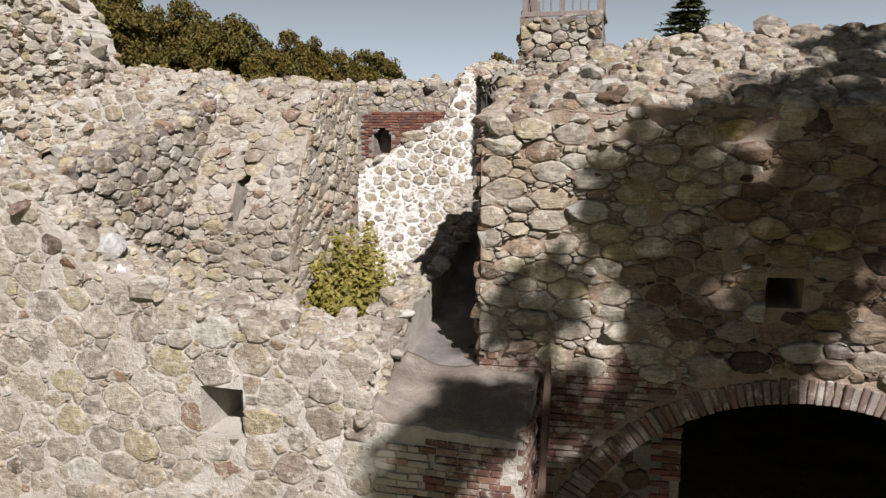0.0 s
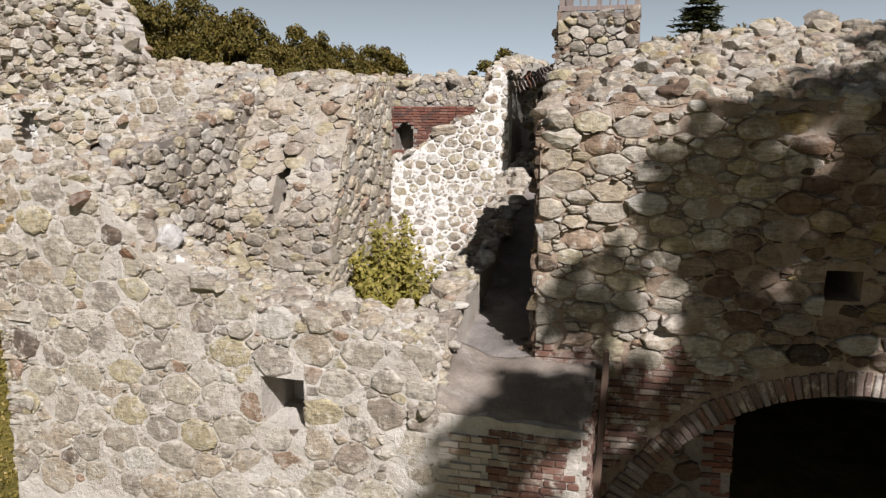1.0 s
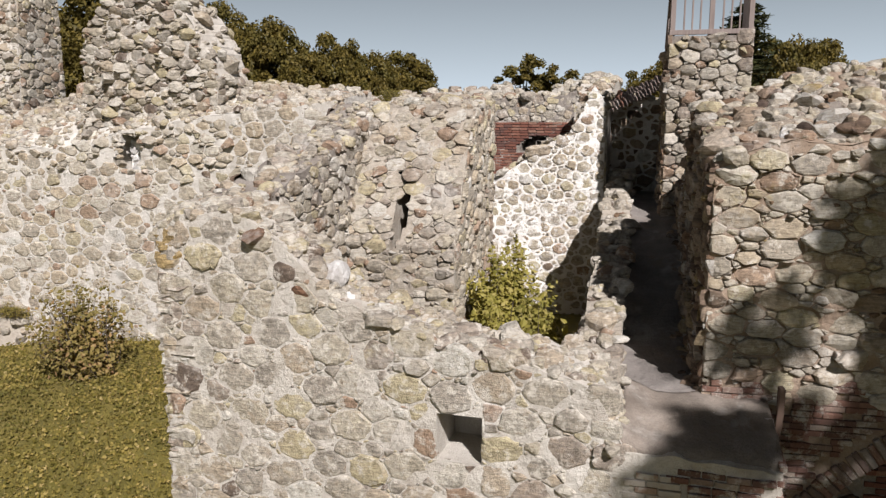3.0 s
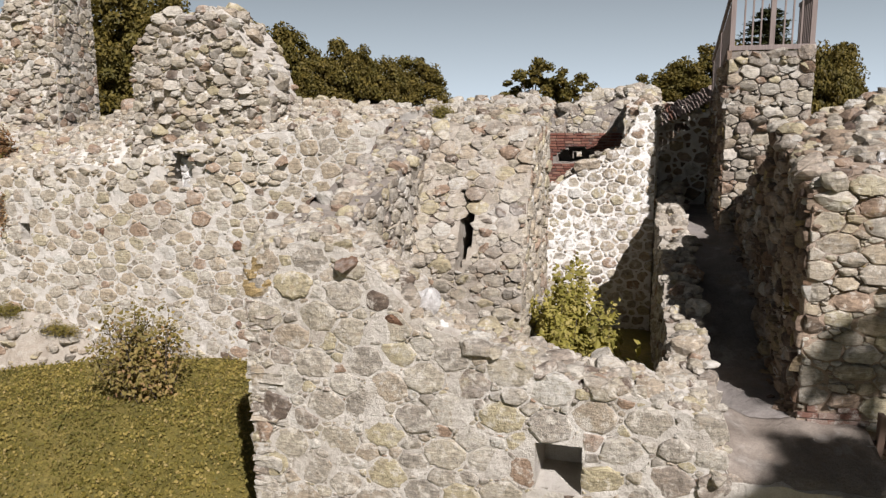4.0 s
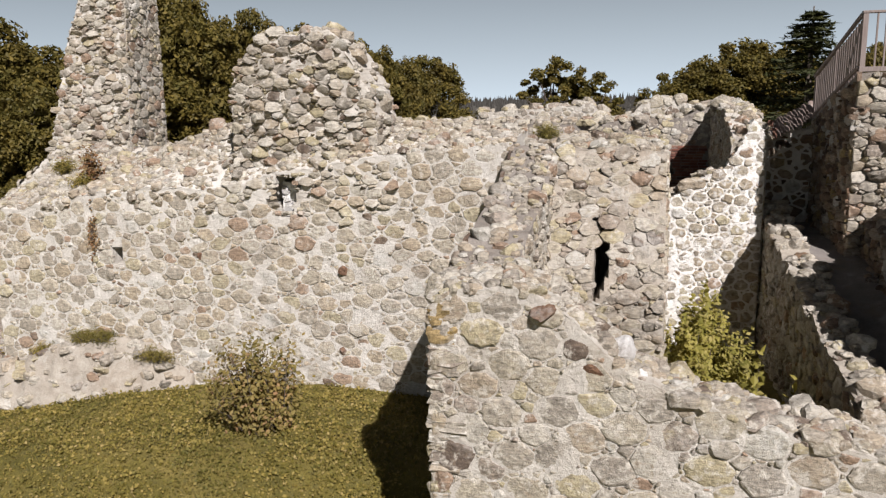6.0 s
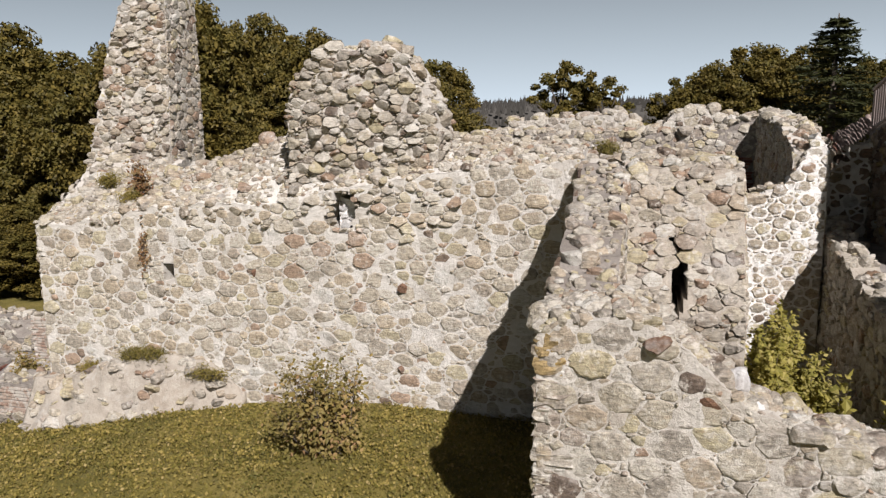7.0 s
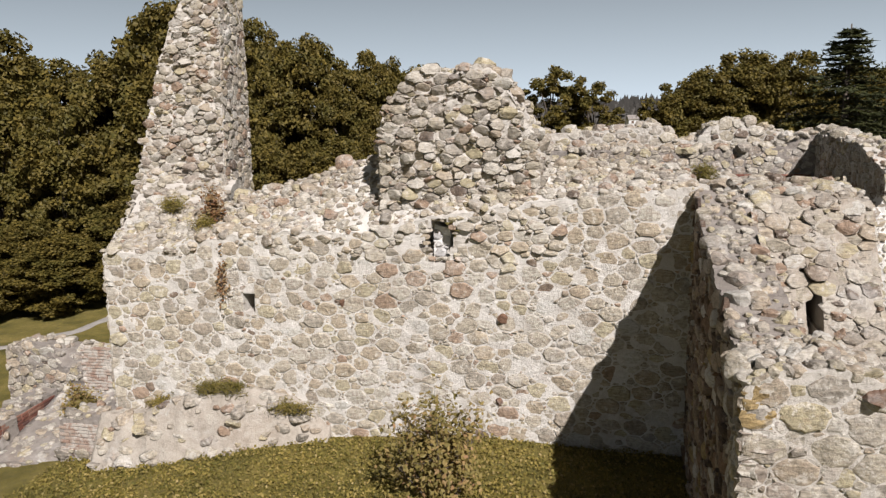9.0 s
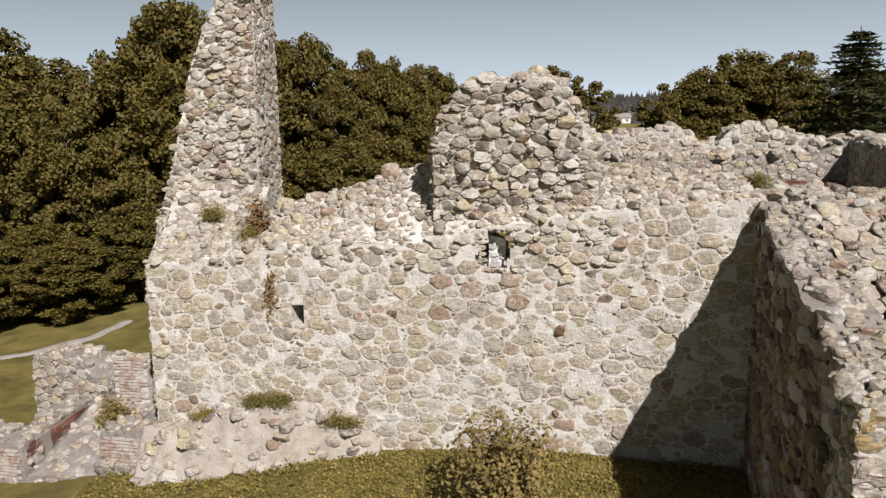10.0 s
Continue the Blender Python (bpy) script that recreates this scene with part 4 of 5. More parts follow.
rb = np.random.default_rng(5)
in_hole = lambda u, v, hs: any(h[0] - 0.06 < u < h[1] + 0.06 and h[2] - 0.02 < v < h[3] + 0.02 for h in hs)
bricks(rb, w_brick, 4.7, 9.4, 3.1, 5.15, BRICK, keep=lambda u, v: not in_hole(u, v, w_brick.holes) and not any(niche(u + a, v) for a in (-0.1, 0, 0.1)))
bricks(rb, w_front, 6.45, 8.12, -0.3, 1.28, SOOT_BRICK, keep=lambda u, v: u > 7.0 + 0.12 * math.sin(v * 9))
bricks(rb, w_front, 6.38, 7.05, -0.3, 1.24, WHITE_BRICK)
bricks(rb, w_right, 0.0, 3.7, -0.4, 2.0, SOOT_BRICK, pitch=(0.262, 0.088), keep=lambda u, v: math.hypot(u - 1.97 - ARCH_X, v - ARCH_Z) > ARCH_R + 0.44 and brick_zone(u, v) and rb.random() < 0.93)
bricks(rb, w_front, 0.0, 1.0, -0.3, 1.5, SOOT_BRICK, face=(Vector((0, 1)), w_front.at_end))
bricks(rb, w_low, 4.55, 5.9, -1.05, -0.28, PALE_BRICK)
bricks(rb, w_low, 1.4, 2.25, -1.7, -0.8, PALE_BRICK)

# voussoirs of the arch: bricks on edge, radial
arch = tagged(new("arch_ring"), label="worn red brick segmental arch ring over the dark doorway", kind="structure", category="arch")
bm = bmesh.new()
box(bm, -0.045, 0.045, -0.05, 0.62, 0.0, 0.33)
VOUSSOIR = bm_mesh("voussoir", bm, brick_material("sooty_arch_brick", [(0.0, (0.23, 0.175, 0.15)), (0.3, (0.28, 0.225, 0.195)), (0.55, (0.19, 0.14, 0.12)), (0.8, (0.27, 0.165, 0.13)), (0.87, (0.34, 0.30, 0.27))], 0.52), 0.014)
for k in range(84):
    a = radians(12) + k * (0.098 / ARCH_R)
    if a > radians(160):
        break
    x, z = ARCH_X + ARCH_R * math.cos(a), ARCH_Z + ARCH_R * math.sin(a)
    part("brick", VOUSSOIR, arch, at=Matrix.Translation((x, 9.6 + 0.067 * (x + 1.97) + rb.normal(0, 0.012), z)) @ pose(0, 0, 0, 0, 90 - math.degrees(a) + rb.normal(0, 1.1), 3.8 + rb.normal(0, 1)) @ Matrix.Diagonal((rb.uniform(0.9, 1.08), 1, rb.uniform(0.9, 1.06), 1)))

# the recess under the arch: brick jamb and rubble
w_jamb = Wall("wall_recess", "rubble and brick infill inside the arch recess", (-0.95, 10.25), (0.72, 10.37), 0.2, -1.6, lambda u: 0.35 + 0.45 * u, mortar=M_DIRTY_SHADED)
w_jamb.face(r, M_SHADE_BROWN, z0=-0.5, size=(0.08, 0.24), gap=0.012, proud=0.06, skip=lambda u, v: u > 1.25)
bricks(rb, w_jamb, 1.28, 1.7, -0.5, 1.0, BRICK)

# the dark chamber behind the arch
for name, label, b in (("wall_chamber_west", "dark rubble side of the vaulted chamber", (0.1, 0.6, 12.35, 18.5, -2.2, 1.6)),
                       ("wall_chamber_east", "dark rubble side of the vaulted chamber", (5.4, 5.9, 12.75, 18.5, -2.2, 1.6)),
                       ("wall_chamber_back", "dark rubble end of the vaulted chamber", (0.1, 5.9, 18.5, 19.0, -2.2, 1.6)),
                       ("ceiling", "dark chamber ceiling below a grassed top", (0.05, 5.95, 12.45, 19.05, 1.6, 1.9))):
    bm = bmesh.new()
    box(bm, *b)
    tagged(new(name, bm_mesh(name, bm, M_GROUND if name == "ceiling" else M_DIRTY_SHADED, 0.03)), label=label, kind="structure")

# ---- timber post in the corner ----
bm = bmesh.new()
box(bm, -0.055, 0.055, -0.06, 0.06, -1.9, 1.95)
bmesh.ops.subdivide_edges(bm, edges=[e for e in bm.edges if abs((e.verts[0].co - e.verts[1].co).z) > 1], cuts=10)
for v in bm.verts:
    v.co.x = v.co.x * (1.0 - 0.16 * v.co.z) + 0.035 * noise.noise(v.co * 3)
    v.co.y += 0.02 * noise.noise(v.co * 2.3 + Vector((5, 0, 0)))
post = new("timber_post", bm_mesh("timber_post", bm, M_DARKWOOD, 0.01))
post.matrix_basis = pose(-1.07, 9.3, 0, 0, 1.5, 0)
tagged(post, label="dark weathered oak post standing against the wall", category="post")

# ---- railing on the lookout ----
railing = tagged(new("wooden_railing"), label="weathered grey wooden railing on the stair tower", category="railing")


def stick(name, a, b, w, d, parent=railing, material=M_WOOD):
    """A squared timber from a to b."""
    a, b = Vector(a), Vector(b)
    bm = bmesh.new()
    box(bm, -w / 2, w / 2, -d / 2, d / 2, 0, (b - a).length)
    me = bm_mesh(name, bm, material, 0.006)
    q = (b - a).to_track_quat("Z", "Y")
    return part(name, me, parent, at=Matrix.LocRotScale(a, q, None))


for x in (-2.44, -1.68, -0.92):
    stick("post", (x, 16.25, 6.96), (x, 16.25, 8.14), 0.1, 0.1)
stick("bottom_rail", (-2.5, 16.2, 7.05), (-0.86, 16.2, 7.05), 0.05, 0.1)
stick("top_rail", (-2.5, 16.25, 8.17), (-0.86, 16.25, 8.17), 0.12, 0.05)
for x in (-2.22, -2.06, -1.9, -1.46, -1.3, -1.14):
    stick("baluster", (x, 16.22, 7.08), (x, 16.22, 8.14), 0.035, 0.03)
for k in range(21):
    y = 16.4 + k * 0.19
    z = 7.0 - (y - 16.3) * 0.245
    stick("slat", (-2.46, y, z), (-2.46, y, z + 1.05), 0.025, 0.13)
    if k < 9:
        stick("slat", (-0.9, y, 6.98), (-0.9, y, 8.1), 0.025, 0.13)
for x, e in ((-2.5, 5.96), (-0.87, 6.98)):
    n = 20.4 if x < -1 else 18.2
    zt = e + 1.12
    stick("top_rail", (x, 16.25, 8.12), (x, n, zt), 0.06, 0.08)
    stick("bottom_rail", (x, 16.25, 7.1), (x, n, e + 0.1), 0.05, 0.07)
stick("post", (-2.46, 18.3, 6.3), (-2.46, 18.3, 7.6), 0.09, 0.09)
stick("post", (-2.46, 20.35, 5.8), (-2.46, 20.35, 7.1), 0.09, 0.09)

# ---- tile coping ----
bm = bmesh.new()
ang = np.linspace(-1.25, 1.25, 7)
for s in (0.0, 1.0):
    outer = [bm.verts.new((0.085 * math.sin(a) * (1 - 0.12 * s), s * 0.38, 0.085 * math.cos(a))) for a in ang]
    inner = [bm.verts.new((0.068 * math.sin(a) * (1 - 0.12 * s), s * 0.38, 0.068 * math.cos(a))) for a in ang]
    if s == 0:
        o0, i0 = outer, inner
for k in range(6):
    bm.faces.new((o0[k], o0[k + 1], outer[k + 1], outer[k]))
    bm.faces.new((i0[k + 1], i0[k], inner[k], inner[k + 1]))
    bm.faces.new((o0[k + 1], o0[k], i0[k], i0[k + 1]))
    bm.faces.new((outer[k], outer[k + 1], inner[k + 1], inner[k]))
for k in (0, 6):
    bm.faces.new((o0[k], outer[k], inner[k], i0[k]))
TILE = bm_mesh("tile", bm, brick_material("weathered_roof_tile", [(0.0, (0.20, 0.16, 0.14)), (0.4, (0.30, 0.24, 0.21)), (0.7, (0.42, 0.37, 0.33)), (0.85, (0.26, 0.14, 0.10))], 0.56))
coping = tagged(new("tile_coping"), label="double row of weathered curved roof tiles capping the wall", kind="structure", category="roof tiles")
for row in range(2):
    for k in range(15):
        s = k / 14
        p = Vector((-4.0 + 1.55 * s, 18.9 + 1.35 * s, 5.3 + 0.72 * s)) + Vector((0.02, 0.3, 0.2)) * row
        part("tile", TILE, coping, at=Matrix.Translation(p) @ pose(0, 0, 0, 38 + rb.normal(0, 4), rb.normal(0, 5), -10 + rb.normal(0, 4)))

# ---- rubble bank at the foot of the back wall ----
def bank_height(x, y):
    base = np.interp(x, [-23.2, -22.3, -20.6, -19.0, -17.9, -17.4], [0.0, 0.15, 0.75, 0.85, 0.62, 0.0])
    reach = np.interp(x, [-23.2, -21.5, -19.5, -17.4], [1.3, 1.35, 1.1, 0.5])
    f = max(0.0, 1 - (14.75 - y) / reach)
    g = ground_height(x, y)
    return g - 0.15 + (base - g + 0.1) * min(1.0, f * 1.6) ** 1.2


bank = slab("rubble_bank", "bank of pale rubble and mortar along the wall foot", np.linspace(-23.2, -17.3, 90), np.linspace(13.2, 14.75, 26), lambda x, y: bank_height(x, y) + 0.17 * noise.noise((x * 1.7, y * 1.7, 6)) + 0.07 * noise.noise((x * 5.1, y * 5.1, 3)), 0.4, M_TAN)
places, sizes = [], []
for _ in range(130):
    x, y = rb.uniform(-23.1, -17.5), rb.uniform(13.3, 14.65)
    z = bank_height(x, y)
    if z > ground_height(x, y) - 0.05:
        places.append((x, y, z - 0.06))
        sizes.append(rb.uniform(0.08, 0.22))
boulders(rb, places, sizes, bank, M_RUBBLE, 120, 0.6)

w_screen = Wall("wall_screen", "pale rubble filling the window opening", (-14.80, 14.98), (-14.42, 14.98), 0.5, 3.9, lambda u: 4.80 - 0.3 * u, mortar=M_WHITE)
w_screen.face(r, M_QUARTZ, size=(0.06, 0.16), gap=0.012, proud=0.06)
rim = [(-14.94 + (0.74 * s if k % 2 else rb.normal(0, 0.03) + (0.7 if k % 4 == 2 else 0.0)), 14.72 + rb.normal(0, 0.02), (4.06 if k % 4 == 1 else 4.95) if k % 2 else 4.1 + 0.8 * s) for k, s in enumerate(np.linspace(0, 1, 22))]
boulders(rb, rim, [rb.uniform(0.06, 0.13) for _ in rim], w_back.ob, M_PALE, 22)

# ---- low foundations beside the corner ----
w_ring = Wall("wall_ring", "low curved rubble foundation wall in the grass", (-29.3, 18.0), (-25.2, 17.6), 1.2, -2.6,
              line((0, 0.1), (0.8, 0.55), (1.6, 0.35), (2.2, -0.2), (3.4, -0.2), (4.2, 0.3)), line((0, 0.2), (4.2, 0.2)), mortar=M_DIRTY_SHADED)
w_ring.face(r, M_RUBBLE, **MID)
w_ring.crest(r, M_RUBBLE, 14, (0.08, 0.2))
w_cross = Wall("wall_cross", "low foundation wall with a red brick side", (-26.72, 14.45), (-27.0, 17.3), 0.7, -2.6,
               line((0, -0.78), (3, -0.7)), mortar=M_DIRTY_SHADED)
w_cross.crest(r, M_RUBBLE, 16, (0.07, 0.16))
bricks(rb, w_cross, 0.0, 2.8, -1.75, -0.75, BRICK)
bed = slab("foundation_floor", "grey rubble floor inside the low foundations", np.linspace(-26.7, -23.0, 18), np.linspace(14.4, 17.6, 14),
           lambda x, y: -1.6 + 0.32 * (y - 14.3) + np.interp(x, [-26.7, -24.6, -24.3, -23], [0, 0.15, 1.0, 1.1]) * max(0.0, 1 - (y - 14.3) * 0.25), 0.6, M_DIRTY_SHADED)
places, sizes = [], []
for _ in range(260):
    x, y = rb.uniform(-26.6, -23.1), rb.uniform(14.5, 17.5)
    places.append((x, y, -1.62 + 0.32 * (y - 14.3) + np.interp(x, [-26.7, -24.6, -24.3, -23], [0, 0.15, 1.0, 1.1]) * max(0.0, 1 - (y - 14.3) * 0.25)))
    sizes.append(rb.uniform(0.06, 0.17))
boulders(rb, places, sizes, bed, M_RUBBLE, 60, 0.5)
w_stub = Wall("wall_stub", "short brick stub beside the corner", (-25.95, 17.2), (-24.9, 17.2), 0.5, -1.5, lambda u: 0.75 - 0.2 * u)
bricks(rb, w_stub, 0.0, 1.05, -0.6, 0.7, PALE_BRICK)
w_stub.crest(r, M_RUBBLE, 20, (0.07, 0.15))

# ---- plants ----
def leaves(r, centres, normals, size, shape=(1.0, 0.62)):
    """Folded leaves: two triangles each side of the midrib."""
    n = len(centres)
    nrm = normals + r.normal(0, 0.55, (n, 3))
    nrm /= np.linalg.norm(nrm, axis=1)[:, None]
    a = np.cross(nrm, r.normal(size=(n, 3)))
    a /= np.linalg.norm(a, axis=1)[:, None]
    b = np.cross(nrm, a)
    s = (size * r.uniform(0.6, 1.3, n))[:, None]
    a, b = a * s * shape[0], b * s * shape[1]
    drop = nrm * s * 0.18
    V = np.empty((n, 4, 3))
    V[:, 0], V[:, 1], V[:, 2], V[:, 3] = centres - a, centres + b - drop, centres + a, centres - b - drop
    i = np.arange(n)[:, None] * 4
    F = np.vstack((i + (0, 1, 2), i + (0, 2, 3)))
    return V.reshape(-1, 3), F


def tube(bm, pts, radii, sides=7):
    rings = []
    for k, (p, q) in enumerate(zip(pts, radii)):
        p = Vector([float(e) for e in p])
        t = (Vector(pts[min(k + 1, len(pts) - 1)]) - Vector(pts[max(k - 1, 0)])).normalized()
        a = t.orthogonal().normalized()
        b = t.cross(a)
        rings.append([bm.verts.new(p + float(q) * (math.cos(w) * a + math.sin(w) * b)) for w in np.linspace(0, 2 * math.pi, sides, endpoint=False)])
    for a, b in zip(rings, rings[1:]):
        for i in range(sides):
            bm.faces.new((a[i], a[(i + 1) % sides], b[(i + 1) % sides], b[i]))
    bm.faces.new(rings[-1])
    bm.faces.new(rings[0][::-1])


def broadleaf(name, label, seed, h, rad, low=0.15, clumps=90, per=130, leaf=0.22, gaps=0.0, material=None, clump=(0.13, 0.27)):
    """A tree of height h: tapered trunk, limbs, and a crown of leaf clumps with gaps between."""
    r = np.random.default_rng(seed)
    tree = tagged(new(name), label=label, category="tree", group="trees round the ruin")
    bm = bmesh.new()
    bend = r.normal(0, 0.25, 2)
    axis = [(bend[0] * s * s, bend[1] * s * s, h * 0.8 * s) for s in np.linspace(0, 1, 8)]
    tube(bm, axis, [0.035 * h * 0.55 * (1.15 - s) for s in np.linspace(0, 1, 8)], 9)
    part("trunk", bm_mesh("trunk", bm, M_BARK, smooth=True), tree)
    zc, zr = h * (1 + low) / 2, h * (1 - low) / 2
    C = []
    while len(C) < clumps:
        v = r.normal(size=3)
        v /= np.linalg.norm(v)
        v *= r.uniform(0.25, 1.0) ** 0.5
        lump = 1 + 0.22 * noise.noise(Vector(v * 1.9) + Vector((seed, 0, 0)))
        if r.random() < gaps and noise.noise(Vector(v * 2.2) + Vector((0, seed, 0))) > 0.0:
            continue
        top = 1 - 0.25 * max(0.0, v[2])
        C.append((v[0] * rad * lump * top, v[1] * rad * lump * top, zc + v[2] * zr * lump * 0.92))
    for c in C[:: max(1, clumps // 14)]:
        bm = bmesh.new()
        z0 = max(0.12 * h, c[2] * r.uniform(0.35, 0.6))
        a = np.array((bend[0] * (z0 / h) ** 2, bend[1] * (z0 / h) ** 2, z0))
        c = np.array(c)
        mid = (a + c) / 2 + (0, 0, 0.04 * h)
        tube(bm, [a, mid, c], [0.009 * h, 0.006 * h, 0.002 * h], 5)
        part("limb", bm_mesh("limb", bm, M_BARK, smooth=True), tree)
    P, N = [], []
    for c in C:
        q = rad * r.uniform(*clump)
        d = r.normal(size=(per, 3))
        d /= np.linalg.norm(d, axis=1)[:, None]
        d *= (r.random((per, 1)) ** 0.45)
        P.append(np.array(c) + d * (q, q, q * 0.62))
        N.append(d * 0.6 + (0, 0, 0.75))
    V, F = leaves(r, np.vstack(P), np.vstack(N), leaf)
    part("crown", fast_mesh("crown", V, F, material or M_LEAF), tree)
    return tree


def spruce(name, label, seed, h, rad):
    r = np.random.default_rng(seed)
    tree = tagged(new(name), label=label, category="tree", group="trees round the ruin")
    bm = bmesh.new()
    tube(bm, [(0, 0, 0), (0, 0, h * 0.5), (0, 0, h)], [0.018 * h, 0.01 * h, 0.02], 8)
    part("trunk", bm_mesh("trunk", bm, M_BARK, smooth=True), tree)
    bm = bmesh.new()
    P, N = [], []
    z = 0.08 * h
    while z < h * 0.985:
        s = 1 - z / h
        for k in range(7):
            a = r.uniform(0, 6.28)
            L = rad * s ** 0.85 * r.uniform(0.45, 1.2) + 0.1
            tip = np.array((math.cos(a) * L, math.sin(a) * L, z - 0.22 * L))
            root = np.array((0, 0, z))
            tube(bm, [root, tip], [0.03 * s + 0.008, 0.004], 4)
            m = int(20 + 50 * L / rad)
            t = r.random((m, 1)) ** 0.7
            p = root + (tip - root) * t + r.normal(0, 1, (m, 3)) * (0.10 + 0.12 * L * (1 - t)) * (1, 1, 0.45)
            P.append(p)
            N.append(np.tile((0, 0, 1.0), (m, 1)))
        z += h * 0.030 * (0.6 + s)
    tagged(part("branches", bm_mesh("branches", bm, M_BARK), tree), kind="stuff")
    V, F = leaves(r, np.vstack(P), np.vstack(N), 0.20, (1.0, 0.3))
    part("crown", fast_mesh("crown", V, F, M_NEEDLE), tree)
    return tree


def plant(tree, x, y, top, h, turn=0.0, wide=1.0):
    """Set a tree so that its crown ends at the height top."""
    s = (top - ground_height(x, y)) / h
    return Matrix.LocRotScale((x, y, ground_height(x, y) - 0.05), Euler((0, 0, turn)), (s * wide, s * wide, s))


LABEL = "dense dark green broadleaf tree behind the ruin or added out of view"
kinds = [broadleaf("broadleaf_tree", LABEL, 21, 15, 5.4, 0.02, 190, 190, 0.19), broadleaf("broadleaf_tree", LABEL, 22, 15, 4.9, 0.0, 180, 190, 0.19), broadleaf("broadleaf_tree", LABEL, 23, 15, 5.8, 0.0, 200, 190, 0.19)]
spots = [(-52.9, 49, 12.8, 0.95), (-48.8, 48, 11.5, 0.85), (-44.7, 47.5, 12.7, 0.8), (-40.0, 47, 14.2, 0.8), (-38.4, 50, 13.6, 0.85), (-57.5, 50, 13.2, 1.0),
         (-55.6, 73, 18.0, 0.75), (-50.4, 72, 16.9, 0.7), (-46.5, 74, 16.1, 0.75), (-41.5, 72, 14.2, 0.8), (-37.8, 74, 13.2, 0.8), (-33.2, 72, 12.7, 0.85), (-31.2, 75, 11.0, 0.75), (-43.8, 70, 13.2, 0.9), (-35.6, 70, 11.0, 0.9),
         (-46.5, 37, 9.2, 0.95), (-40.5, 35, 8.8, 0.95), (-52, 34, 9.0, 1.0), (-36.2, 40, 9.6, 0.9), (-44, 32, 2.6, 1.5), (-39.5, 31, 2.2, 1.5), (-36, 34.5, 2.8, 1.5), (-48.5, 31, 3.2, 1.5), (-33, 42, 6.0, 1.2), (-29, 46, 5.5, 1.3), (-24, 52, 5.0, 1.4), (-40.8, 28.6, 1.2, 1.9), (-37.4, 30.6, 1.5, 1.8), (-45, 26.8, 1.2, 1.9)]
done = set()
for k, (x, y, top, wide) in enumerate(spots):
    i = k % 3
    m = plant(kinds[i], x, y, top, 15, k * 1.7, wide)
    if i in done:
        copy_thing(kinds[i], m)
    else:
        kinds[i].matrix_basis = m
        done.add(i)
airy = broadleaf("broadleaf_tree", "airy broadleaf tree far behind the ruin", 31, 17, 4.3, 0.24, 66, 140, 0.27, 0.7, clump=(0.13, 0.30))
airy.matrix_basis = plant(airy, -18.2, 95, 13.2, 17)
copy_thing(airy, plant(airy, -13.0, 95, 13.2, 17, 2.0, 1.0))
for x, y, top, w in ((-3.6, 88, 9.8, 1.0), (-0.1, 89, 11.0, 1.0), (3.4, 90, 12.8, 1.0), (8.0, 88, 12.4, 1.05), (13.2, 86, 12.2, 1.05), (-32.6, 91, 12.4, 1.1), (-16, 95, 7.0, 1.6), (3.6, 38, 8.4, 0.55), (8.6, 62, 10.2, 0.9)):
    copy_thing(kinds[int(abs(x)) % 3], plant(kinds[0], x, y, top, 15, x, w))
fir = spruce("spruce_tree", "tall dark spruce behind the ruin", 41, 16, 5.0)
fir.matrix_basis = plant(fir, 2.3, 47.3, 11.9, 16, 0, 1.9)
copy_thing(fir, plant(fir, 6.0, 52, 9.0, 16, 1.0, 1.5))
shade = broadleaf("broadleaf_tree", "tall broadleaf tree that shades the arched wall", 1270, 21.155, 8.99, 0.436, 189, 82, 0.24, 0.3, clump=(0.035, 0.1142))
shade.matrix_basis = pose(13.75, -2.24, -1.7)
# extra copy out of view, added to darken the wall's right end
copy_thing(shade, pose(21.5, -3.2, -1.7, 0, 0, 140))
# four unseen trees added off to the right, only to cut sky light
for k, (x, y, top) in enumerate(((24, -1.5, 17), (23, 6, 16), (25, -12, 19), (30, -6, 17))):
    copy_thing(kinds[k % 3], plant(kinds[0], x, y, top, 15, 2 * k, 0.9))

# vines in the roofless room
def bush(name, label, seed, at, radii, stems, count, leaf, material, category="bush", tall=1.0, shape=(1.0, 0.62), up=0.0, bare=0.0, loose=0.085):
    r = np.random.default_rng(seed)
    ob = tagged(new(name), label=label, category=category)
    bm = bmesh.new()
    P, N = [], []
    at, radii = np.array(at, float), np.array(radii, float)
    for _ in range(stems):
        d = r.normal(size=3)
        d /= np.linalg.norm(d)
        d[2] = abs(d[2]) * tall + up
        d /= max(1.0, np.linalg.norm(d))
        foot = at + r.normal(0, 0.18, 3) * (radii[0], radii[1], 0)
        tip = at + d * radii * r.uniform(0.4, 1.15)
        mid = foot * 0.45 + tip * 0.55 + r.normal(0, 0.08, 3) * radii
        tube(bm, [foot, mid, tip], [0.011, 0.008, 0.003], 4)
        m = count // stems
        t = bare + (1 - bare) * r.random((m, 1)) ** 0.6
        curve = foot * (1 - t) ** 2 + 2 * mid * t * (1 - t) + tip * t * t
        P.append(curve + r.normal(0, loose, (m, 3)) * (radii / radii.mean()))
        N.append(np.tile(d * 0.5 + (0.15, -0.35, 0.6), (m, 1)))
    tagged(part("stems", bm_mesh("stems", bm, M_BARK), ob), kind="stuff")
    V, F = leaves(r, np.vstack(P), np.vstack(N), leaf, shape)
    part("foliage", fast_mesh("foliage", V, F, material), ob)
    return ob


